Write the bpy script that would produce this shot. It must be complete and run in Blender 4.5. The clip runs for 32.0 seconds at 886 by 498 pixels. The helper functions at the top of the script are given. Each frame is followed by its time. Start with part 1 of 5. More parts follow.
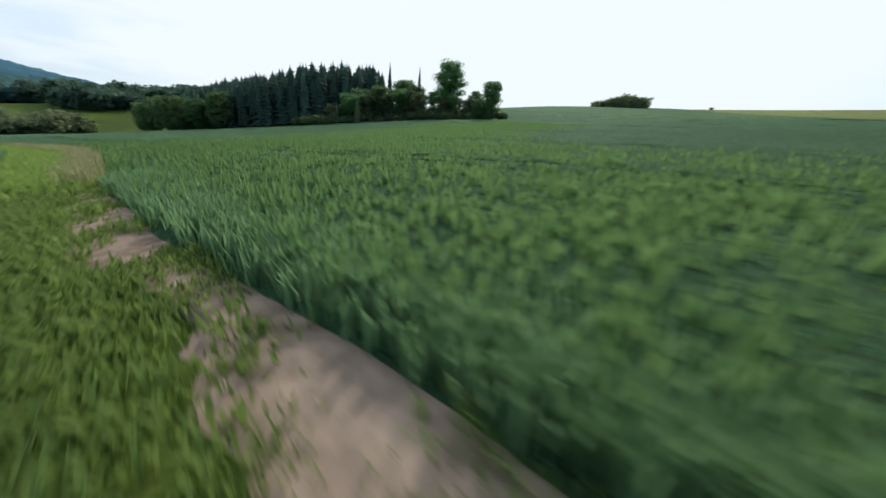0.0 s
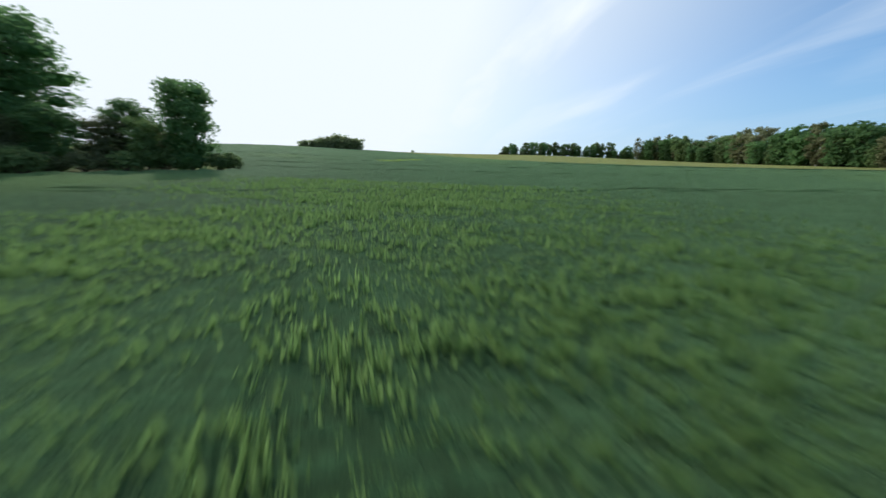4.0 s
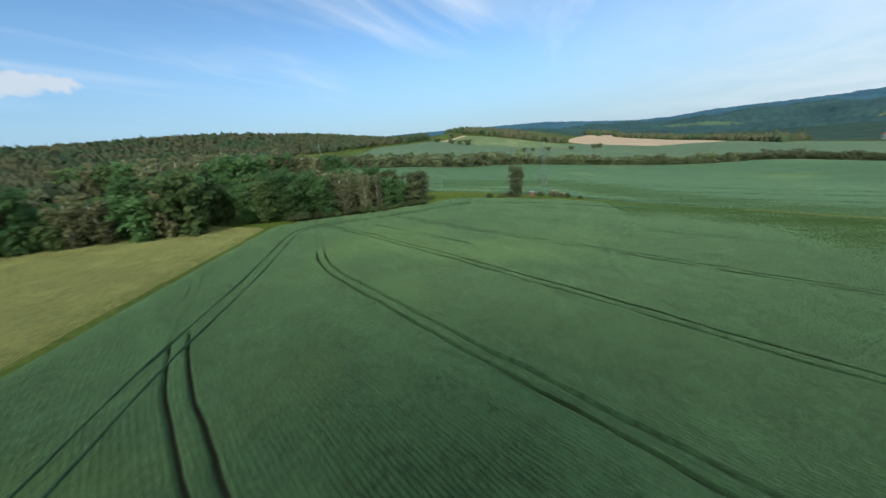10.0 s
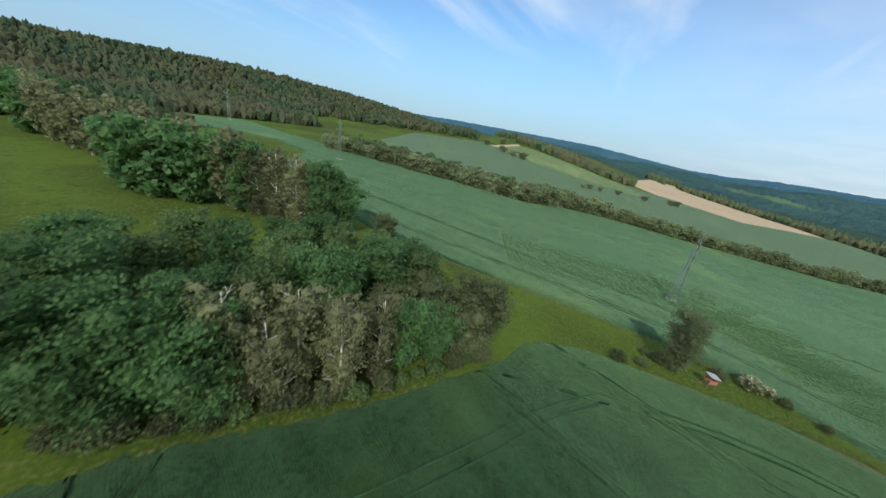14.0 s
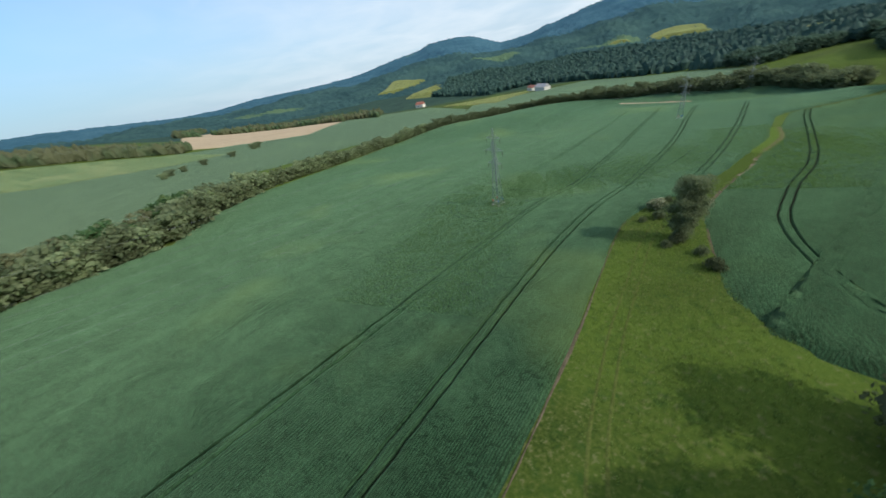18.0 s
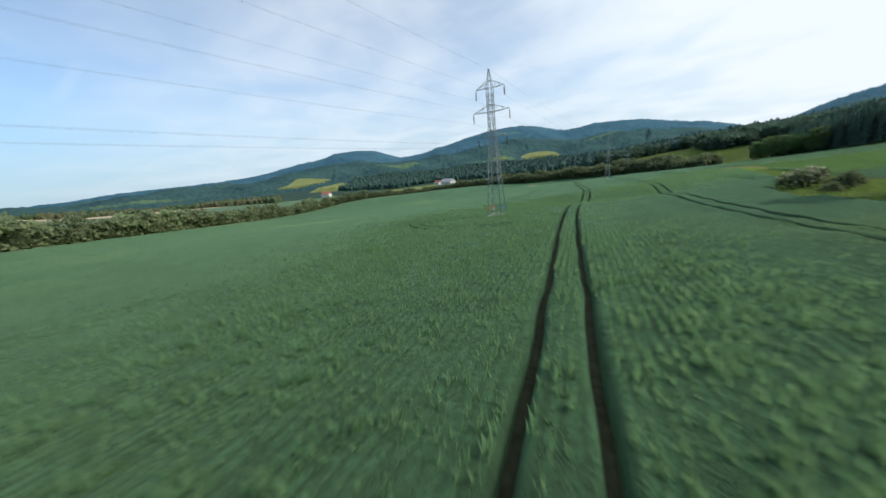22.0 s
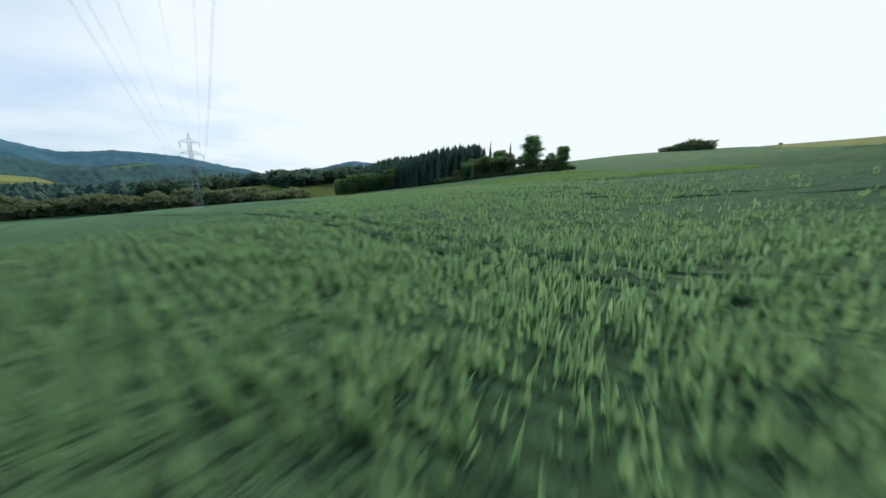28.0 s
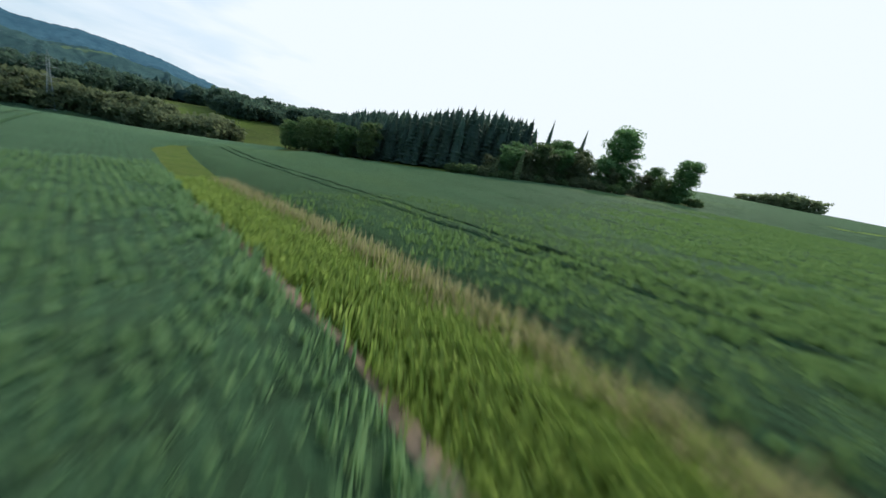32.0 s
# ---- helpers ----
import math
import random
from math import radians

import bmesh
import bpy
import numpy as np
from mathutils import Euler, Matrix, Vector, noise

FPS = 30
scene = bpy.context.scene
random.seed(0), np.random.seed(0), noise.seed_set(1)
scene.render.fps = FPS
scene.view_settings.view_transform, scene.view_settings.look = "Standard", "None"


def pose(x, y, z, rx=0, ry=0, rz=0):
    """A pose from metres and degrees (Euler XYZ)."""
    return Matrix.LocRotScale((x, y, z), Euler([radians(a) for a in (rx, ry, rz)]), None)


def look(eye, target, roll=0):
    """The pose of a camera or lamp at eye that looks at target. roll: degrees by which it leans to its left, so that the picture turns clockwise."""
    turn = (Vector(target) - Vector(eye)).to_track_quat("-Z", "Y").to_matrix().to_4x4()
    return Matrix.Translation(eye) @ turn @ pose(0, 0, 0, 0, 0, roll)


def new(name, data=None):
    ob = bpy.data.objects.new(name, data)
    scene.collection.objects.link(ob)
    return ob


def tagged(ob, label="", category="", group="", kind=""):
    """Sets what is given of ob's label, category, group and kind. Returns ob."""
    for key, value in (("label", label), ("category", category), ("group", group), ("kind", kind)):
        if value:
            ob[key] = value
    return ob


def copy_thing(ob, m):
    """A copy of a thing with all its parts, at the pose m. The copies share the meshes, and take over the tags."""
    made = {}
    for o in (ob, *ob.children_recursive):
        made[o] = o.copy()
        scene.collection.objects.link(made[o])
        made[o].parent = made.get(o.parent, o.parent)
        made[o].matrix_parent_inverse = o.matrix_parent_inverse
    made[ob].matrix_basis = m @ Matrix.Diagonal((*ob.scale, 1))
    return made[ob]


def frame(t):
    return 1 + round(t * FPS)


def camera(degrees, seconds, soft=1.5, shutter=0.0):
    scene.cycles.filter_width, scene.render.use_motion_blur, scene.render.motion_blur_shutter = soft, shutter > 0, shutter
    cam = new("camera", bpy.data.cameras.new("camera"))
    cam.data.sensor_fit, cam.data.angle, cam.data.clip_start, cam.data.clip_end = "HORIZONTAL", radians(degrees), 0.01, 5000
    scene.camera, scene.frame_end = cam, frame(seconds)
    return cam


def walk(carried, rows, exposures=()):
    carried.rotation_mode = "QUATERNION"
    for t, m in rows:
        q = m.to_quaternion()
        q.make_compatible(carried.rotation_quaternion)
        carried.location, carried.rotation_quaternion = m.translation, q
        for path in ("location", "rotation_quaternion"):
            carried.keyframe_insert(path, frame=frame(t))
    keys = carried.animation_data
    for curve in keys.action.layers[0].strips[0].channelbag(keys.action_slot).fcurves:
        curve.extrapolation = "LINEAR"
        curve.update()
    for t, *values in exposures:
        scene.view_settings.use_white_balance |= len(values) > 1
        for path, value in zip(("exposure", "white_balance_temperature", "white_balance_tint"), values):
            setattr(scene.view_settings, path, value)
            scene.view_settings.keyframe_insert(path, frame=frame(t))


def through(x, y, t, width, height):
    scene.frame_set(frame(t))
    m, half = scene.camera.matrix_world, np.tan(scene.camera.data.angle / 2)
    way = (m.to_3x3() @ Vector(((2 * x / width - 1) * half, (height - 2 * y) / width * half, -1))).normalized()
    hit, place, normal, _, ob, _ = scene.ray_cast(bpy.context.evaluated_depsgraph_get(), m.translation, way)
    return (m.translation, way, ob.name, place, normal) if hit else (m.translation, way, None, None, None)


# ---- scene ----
LENS = 109.8
cam = camera(109.8, 32.0, soft=1.5, shutter=0.4)
PATH = [
    (0, (-47.19, -55.65, 1.75), (-48.667, -56.786, 1.033), 4.8),
    (0.5, (-47.91, -61.95, 1.24), (-49.534, -62.925, 0.594), 5.2),
    (1, (-50.36, -67.58, 1.02), (-52.086, -68.394, 0.427), 5.1),
    (1.5, (-54.21, -73.46, 1.05), (-56.022, -74.101, 0.510), 4.8),
    (2, (-59.83, -79.17, 1.42), (-61.712, -79.627, 0.932), 4.5),
    (2.5, (-67.61, -84.29, 2.21), (-69.540, -84.571, 1.751), 3.8),
    (3, (-76.41, -88.85, 3.15), (-78.360, -88.920, 2.713), 2.8),
    (3.5, (-85.69, -92.37, 4.09), (-87.631, -92.176, 3.658), 2.4),
    (4, (-95.33, -94.60, 4.89), (-97.232, -94.120, 4.483), 1.6),
    (4.5, (-105.94, -96.35, 5.79), (-107.735, -95.559, 5.397), 1.0),
    (6.5, (-159.30, -106.24, 14.01), (-159.699, -104.334, 13.563), -3.1),
    (7, (-169.32, -101.76, 16.14), (-169.335, -99.820, 15.666), -3.3),
    (7.5, (-176.55, -97.22, 18.22), (-176.199, -95.320, 17.728), -3.5),
    (8, (-180.77, -89.27, 20.24), (-180.107, -87.459, 19.728), -3.6),
    (8.5, (-182.91, -78.19, 22.25), (-181.946, -76.527, 21.708), -3.7),
    (9, (-182.26, -65.83, 24.71), (-181.056, -64.332, 24.134), -4.5),
    (9.5, (-179.67, -52.94, 26.54), (-178.246, -51.679, 25.922), -5.4),
    (10, (-174.74, -40.48, 28.39), (-173.140, -39.484, 27.729), -5.8),
    (10.5, (-168.56, -30.01, 30.07), (-166.837, -29.274, 29.381), -5.3),
    (11, (-162.15, -21.45, 32.25), (-160.356, -20.906, 31.566), -4.3),
    (11.5, (-155.02, -14.91, 34.14), (-153.206, -14.436, 33.452), -2.5),
    (12, (-148.01, -9.26, 35.60), (-146.204, -8.724, 34.927), -0.3),
    (12.5, (-140.04, -4.08, 36.93), (-138.288, -3.388, 36.250), 2.5),
    (13, (-131.74, 0.93, 37.98), (-130.087, 1.815, 37.283), 6.2),
    (13.5, (-124.05, 5.71, 38.67), (-122.502, 6.744, 37.946), 9.8),
    (15.5, (-99.74, 33.28, 41.52), (-98.101, 34.165, 40.793), 7.7),
    (16, (-92.36, 42.20, 41.30), (-90.567, 42.717, 40.568), 3.3),
    (16.5, (-84.75, 49.91, 41.19), (-82.908, 49.977, 40.425), -1.3),
    (17, (-76.95, 55.95, 41.36), (-75.165, 55.580, 40.528), -5.6),
    (17.5, (-69.77, 61.18, 41.23), (-68.152, 60.443, 40.307), -8.8),
    (18, (-62.85, 65.66, 39.69), (-61.426, 64.683, 38.681), -11.2),
    (18.5, (-56.35, 68.62, 36.69), (-55.080, 67.532, 35.597), -13.1),
    (19, (-50.23, 70.02, 33.43), (-49.081, 68.872, 32.270), -15.3),
    (19.5, (-44.11, 69.96, 29.44), (-43.082, 68.713, 28.262), -16.6),
    (20, (-38.72, 67.92, 25.12), (-37.808, 66.546, 23.983), -17.0),
    (20.5, (-33.78, 63.94, 20.83), (-32.918, 62.461, 19.800), -15.5),
    (21, (-29.71, 58.85, 16.69), (-28.820, 57.288, 15.804), -12.8),
    (21.5, (-26.25, 53.80, 13.32), (-25.267, 52.209, 12.610), -10.0),
    (22, (-22.72, 47.82, 9.62), (-21.619, 46.233, 9.094), -6.3),
    (22.5, (-18.93, 41.31, 6.63), (-17.728, 39.758, 6.243), -3.8),
    (23, (-14.26, 33.81, 5.36), (-13.032, 32.269, 5.031), -2.3),
    (23.5, (-9.65, 27.23, 5.05), (-8.497, 25.626, 4.706), -2.1),
    (24, (-4.71, 20.78, 5.27), (-3.777, 19.055, 4.884), -3.4),
    (24.5, (-0.03, 14.06, 4.88), (0.594, 12.211, 4.461), -5.3),
    (25, (3.98, 6.63, 4.27), (4.241, 4.698, 3.816), -7.9),
    (25.5, (7.54, -2.69, 3.37), (7.391, -4.618, 2.875), -8.8),
    (26, (9.24, -11.15, 2.40), (8.735, -13.013, 1.883), -9.2),
    (26.5, (8.76, -16.92, 2.07), (8.007, -18.698, 1.562), -8.5),
    (28.5, (-8.31, -30.03, -0.76), (-9.576, -31.529, -1.136), 2.5),
    (29, (-14.65, -36.30, -0.39), (-15.937, -37.794, -0.729), 4.6),
    (29.5, (-18.91, -44.59, -0.42), (-20.199, -46.081, -0.752), 6.6),
    (30, (-22.57, -53.73, -0.48), (-23.850, -55.225, -0.815), 8.8),
    (30.5, (-28.24, -63.29, -0.16), (-29.510, -64.795, -0.522), 10.8),
    (31, (-33.75, -72.69, 0.25), (-35.012, -74.187, -0.163), 12.8),
    (31.5, (-38.69, -81.74, 0.57), (-39.956, -83.208, 0.097), 13.8),
    (32, (-43.35, -90.54, 0.86), (-44.640, -91.977, 0.345), 14.7),
]
walk(cam, [(t, look(eye, target, roll)) for t, eye, target, roll in PATH])

# ---- light ----
SUN = Vector((-0.742, -0.296, 0.602))
sun = new("sun", bpy.data.lights.new("sun", "SUN"))
sun.data.energy, sun.data.angle, sun.data.color = 3.0, radians(0.8), (1.0, 0.95, 0.86)
sun.rotation_mode = "QUATERNION"
sun.rotation_quaternion = SUN.to_track_quat("Z", "Y")
scene.view_settings.exposure = 0.0


def sky_world():
    world = bpy.data.worlds.new("sky")
    scene.world = world
    world.use_nodes = True
    nt = world.node_tree
    nt.nodes.clear()
    N, L = nt.nodes.new, nt.links.new
    sky = N("ShaderNodeTexSky")
    sky.sky_type, sky.sun_disc = "NISHITA", False
    sky.sun_elevation, sky.sun_rotation = math.asin(SUN.z), math.atan2(SUN.x, SUN.y)
    sky.altitude, sky.air_density, sky.dust_density, sky.ozone_density = 300, 1.0, 0.4, 1.6
    way = N("ShaderNodeTexCoord").outputs["Generated"]
    sep = N("ShaderNodeSeparateXYZ")
    L(way, sep.inputs[0])

    def calc(op, a, b=None, c=None, clamp=False):
        m = N("ShaderNodeMath")
        m.operation, m.use_clamp = op, clamp
        for k, v in enumerate((a, b, c)):
            if isinstance(v, (int, float)):
                m.inputs[k].default_value = v
            elif v is not None:
                L(v, m.inputs[k])
        return m.outputs[0]

    def step(v, lo, hi, a=0.0, b=1.0):
        r = N("ShaderNodeMapRange")
        r.interpolation_type = "SMOOTHSTEP"
        for k, q in zip(("From Min", "From Max", "To Min", "To Max"), (lo, hi, a, b)):
            r.inputs[k].default_value = q
        L(v, r.inputs["Value"])
        return r.outputs[0]

    def towards(d):
        dot = N("ShaderNodeVectorMath")
        dot.operation = "DOT_PRODUCT"
        dot.inputs[1].default_value = Vector(d).normalized()
        L(way, dot.inputs[0])
        return dot.outputs["Value"]

    def fog(vec, scale, detail, warp=0.0):
        n = N("ShaderNodeTexNoise")
        n.inputs["Scale"].default_value, n.inputs["Detail"].default_value, n.inputs["Distortion"].default_value = scale, detail, warp
        L(vec, n.inputs["Vector"])
        return n.outputs["Fac"]

    # thin streaks on a high flat sheet, lost towards the horizon
    up = calc("ADD", calc("MAXIMUM", sep.outputs["Z"], 0.0), 0.16)
    comb = N("ShaderNodeCombineXYZ")
    for k in range(3):
        L(up, comb.inputs[k])
    flat = N("ShaderNodeVectorMath")
    flat.operation = "DIVIDE"
    L(way, flat.inputs[0])
    L(comb.outputs[0], flat.inputs[1])
    mp = N("ShaderNodeMapping")
    mp.inputs["Rotation"].default_value = (0, 0, radians(35))
    mp.inputs["Scale"].default_value = (0.45, 1.6, 1.0)
    L(flat.outputs[0], mp.inputs[0])
    streaks = step(fog(mp.outputs[0], 1.2, 6, 0.7), 0.44, 0.85, 0.0, 0.62)
    # a soft broken veil towards the south, and a glare round the sun
    south = step(towards((-0.05, -0.98, 0.15)), -0.45, 0.75, 0.0, 0.72)
    veil = calc("MULTIPLY", south, step(fog(flat.outputs[0], 1.6, 5, 0.3), 0.28, 0.72, 0.55, 1.0))
    glare = step(towards(SUN), 0.12, 0.98, 0.0, 1.0)
    high = calc("MAXIMUM", calc("MULTIPLY", streaks, step(sep.outputs["Z"], 0.02, 0.35)), veil)
    cloud = calc("ADD", high, glare, clamp=True)
    # pale band above the horizon
    low = step(sep.outputs["Z"], 0.0, 0.30, 0.80, 0.0)
    tint = N("ShaderNodeMixRGB")
    tint.blend_type = "MULTIPLY"
    tint.inputs[0].default_value = 1.0
    tint.inputs[2].default_value = (0.80, 1.06, 1.19, 1)
    L(sky.outputs[0], tint.inputs[1])
    base = N("ShaderNodeMixRGB")
    base.inputs[2].default_value = (2.2, 3.35, 4.75, 1)
    L(low, base.inputs[0]); L(tint.outputs[0], base.inputs[1])
    mix = N("ShaderNodeMixRGB")
    mix.inputs[2].default_value = (6.3, 6.9, 7.4, 1)
    L(cloud, mix.inputs[0]); L(base.outputs[0], mix.inputs[1])
    last = mix.outputs[0]
    # four small fair-weather clouds low in the north
    puff = fog(way, 26.0, 4)
    for bearing, rise, wide, tall in ((-10.4, 9.6, 3.6, 1.05), (-3.9, 8.8, 0.9, 0.55), (1.7, 8.6, 1.2, 0.4), (10.2, 8.2, 1.3, 0.55)):
        a, e = radians(bearing), radians(rise)
        d = Vector((-math.sin(a) * math.cos(e), math.cos(a) * math.cos(e), math.sin(e)))
        side, top = Vector((math.cos(a), math.sin(a), 0)), Vector((math.sin(a) * math.sin(e), -math.cos(a) * math.sin(e), math.cos(e)))
        u = calc("DIVIDE", towards(side), radians(wide))
        v = calc("DIVIDE", towards(top), radians(tall))
        r = calc("ADD", calc("MULTIPLY", u, u), calc("MULTIPLY", v, v))
        r = calc("ADD", r, calc("MULTIPLY", calc("SUBTRACT", puff, 0.5), 6.0))
        front = calc("GREATER_THAN", towards(d), 0.5)
        one = N("ShaderNodeMixRGB")
        one.inputs[2].default_value = (5.2, 5.5, 5.8, 1)
        L(calc("MULTIPLY", step(r, 0.2, 1.5, 0.7, 0.0), front), one.inputs[0])
        L(last, one.inputs[1])
        last = one.outputs[0]
    bg = N("ShaderNodeBackground")
    bg.inputs["Strength"].default_value = 0.142
    L(last, bg.inputs["Color"])
    L(bg.outputs[0], N("ShaderNodeOutputWorld").inputs[0])


sky_world()


# ---- materials ----
def material(name):
    m = bpy.data.materials.new(name)
    m.use_nodes = True
    nt = m.node_tree
    nt.nodes.clear()
    out = nt.nodes.new("ShaderNodeOutputMaterial")
    bsdf = nt.nodes.new("ShaderNodeBsdfPrincipled")
    nt.links.new(bsdf.outputs[0], out.inputs[0])
    return m, nt, bsdf, out


def turned(nt, vec, turn, stretch):
    """Coordinates along and across a direction, then scaled."""
    mp = nt.nodes.new("ShaderNodeMapping")
    mp.vector_type = "TEXTURE"
    mp.inputs["Rotation"].default_value = (0, 0, turn)
    mp.inputs["Scale"].default_value = [1 / s for s in stretch]
    nt.links.new(vec, mp.inputs[0])
    return mp.outputs[0]


def noise_node(nt, vec, scale, detail=4.0, rough=0.55, stretch=None, turn=0.0):
    if stretch is not None:
        vec = turned(nt, vec, turn, stretch)
    n = nt.nodes.new("ShaderNodeTexNoise")
    n.inputs["Scale"].default_value, n.inputs["Detail"].default_value, n.inputs["Roughness"].default_value = scale, detail, rough
    nt.links.new(vec, n.inputs["Vector"])
    return n.outputs["Fac"]


def ramp(nt, fac, stops):
    r = nt.nodes.new("ShaderNodeValToRGB")
    els = r.color_ramp.elements
    while len(els) < len(stops):
        els.new(0.5)
    for e, (p, c) in zip(els, stops):
        e.position, e.color = p, (*c, 1)
    nt.links.new(fac, r.inputs[0])
    return r.outputs[0]


def mixed(nt, fac, a, b, mode="MIX"):
    m = nt.nodes.new("ShaderNodeMixRGB")
    m.blend_type = mode
    for k, v in ((0, fac), (1, a), (2, b)):
        if isinstance(v, (int, float)):
            m.inputs[k].default_value = v
        elif isinstance(v, tuple):
            m.inputs[k].default_value = (*v, 1)
        else:
            nt.links.new(v, m.inputs[k])
    return m.outputs[0]


def bumped(nt, bsdf, height, strength, distance):
    b = nt.nodes.new("ShaderNodeBump")
    b.inputs["Strength"].default_value, b.inputs["Distance"].default_value = strength, distance
    nt.links.new(height, b.inputs["Height"])
    nt.links.new(b.outputs[0], bsdf.inputs["Normal"])


def position(nt):
    return nt.nodes.new("ShaderNodeNewGeometry").outputs["Position"]


def simple(name, colour, rough=0.7, metal=0.0, grain=8.0, amount=0.25, bump=0.0):
    m, nt, bsdf, _ = material(name)
    p = position(nt)
    n = noise_node(nt, p, grain, 5)
    n2 = noise_node(nt, p, grain * 0.13, 3)
    dark = tuple(c * (1 - amount) for c in colour)
    light = tuple(min(1, c * (1 + amount)) for c in colour)
    c1 = ramp(nt, n, [(0.3, dark), (0.7, light)])
    c2 = mixed(nt, 0.35, c1, ramp(nt, n2, [(0.35, dark), (0.65, light)]))
    nt.links.new(c2, bsdf.inputs["Base Color"])
    bsdf.inputs["Roughness"].default_value, bsdf.inputs["Metallic"].default_value = rough, metal
    if rough > 0.9:
        bsdf.inputs["Specular IOR Level"].default_value = 0.05
    if bump:
        bumped(nt, bsdf, n, bump, 0.02)
    return m


def leaf(name, dark, light, through=0.52, spread=0.3, stands=0.0):
    """Foliage: each tree a little different in hue, each leaf clump too, with light passing through."""
    m, nt, bsdf, out = material(name)
    info = nt.nodes.new("ShaderNodeObjectInfo")
    geo = nt.nodes.new("ShaderNodeNewGeometry")
    n = noise_node(nt, geo.outputs["Position"], 0.5, 3)
    c = mixed(nt, geo.outputs["Random Per Island"], dark, light)
    c = mixed(nt, ramp(nt, n, [(0.35, (0, 0, 0)), (0.7, (1, 1, 1))]), c, tuple(0.5 * (a + b) for a, b in zip(dark, light)))
    if stands:
        s = noise_node(nt, geo.outputs["Position"], 0.014, 4, 0.6)
        c = mixed(nt, ramp(nt, s, [(0.42, (0, 0, 0)), (0.56, (stands, stands, stands))]), c, (0.105, 0.105, 0.055))
    hsv = nt.nodes.new("ShaderNodeHueSaturation")
    rng = nt.nodes.new("ShaderNodeMapRange")
    rng.inputs["To Min"].default_value, rng.inputs["To Max"].default_value = 1 - spread, 1 + spread
    nt.links.new(info.outputs["Random"], rng.inputs["Value"])
    nt.links.new(rng.outputs[0], hsv.inputs["Value"])
    nt.links.new(c, hsv.inputs["Color"])
    nt.links.new(hsv.outputs[0], bsdf.inputs["Base Color"])
    bsdf.inputs["Roughness"].default_value = 0.6
    bsdf.inputs["Specular IOR Level"].default_value = 0.12
    tr = nt.nodes.new("ShaderNodeBsdfTranslucent")
    nt.links.new(hsv.outputs[0], tr.inputs["Color"])
    mx = nt.nodes.new("ShaderNodeMixShader")
    mx.inputs[0].default_value = through
    nt.links.new(bsdf.outputs[0], mx.inputs[1]); nt.links.new(tr.outputs[0], mx.inputs[2])
    nt.links.new(mx.outputs[0], out.inputs[0])
    return m


def ground_material():
    """Meadow near by; farther off a patchwork of woods and fields on the hills."""
    m, nt, bsdf, _ = material("ground_cover")
    p = position(nt)
    fine = noise_node(nt, p, 2.2, 6, 0.65)
    mid = noise_node(nt, p, 0.16, 4)
    wide = noise_node(nt, p, 0.025, 3)
    grass = mixed(nt, mid, ramp(nt, fine, [(0.32, (0.018, 0.038, 0.009)), (0.5, (0.044, 0.072, 0.013)), (0.68, (0.10, 0.108, 0.033))]),
                  ramp(nt, fine, [(0.32, (0.028, 0.05, 0.009)), (0.52, (0.064, 0.090, 0.015)), (0.7, (0.12, 0.120, 0.038))]))
    grass = mixed(nt, ramp(nt, wide, [(0.40, (0, 0, 0)), (0.58, (0.7, 0.7, 0.7))]), grass, (0.090, 0.142, 0.020))
    lush = noise_node(nt, p, 0.45, 4, 0.6)
    grass = mixed(nt, ramp(nt, lush, [(0.30, (0.75, 0.75, 0.75)), (0.46, (0, 0, 0))]), grass, (0.030, 0.068, 0.012))
    seeding = noise_node(nt, p, 1.1, 5, 0.7)
    grass = mixed(nt, ramp(nt, seeding, [(0.56, (0, 0, 0)), (0.68, (0.7, 0.7, 0.7))]), grass, (0.145, 0.150, 0.062))
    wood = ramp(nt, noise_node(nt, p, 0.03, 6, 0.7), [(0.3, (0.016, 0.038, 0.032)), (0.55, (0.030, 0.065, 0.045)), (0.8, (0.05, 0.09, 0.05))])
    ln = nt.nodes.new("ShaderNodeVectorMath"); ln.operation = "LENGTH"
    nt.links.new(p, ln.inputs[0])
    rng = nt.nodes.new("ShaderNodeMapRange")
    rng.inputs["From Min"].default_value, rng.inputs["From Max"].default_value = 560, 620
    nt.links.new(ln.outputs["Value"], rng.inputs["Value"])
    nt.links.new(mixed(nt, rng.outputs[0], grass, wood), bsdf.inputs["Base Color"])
    bsdf.inputs["Roughness"].default_value = 0.95
    bsdf.inputs["Specular IOR Level"].default_value = 0.1
    bumped(nt, bsdf, fine, 0.8, 0.15)
    return m


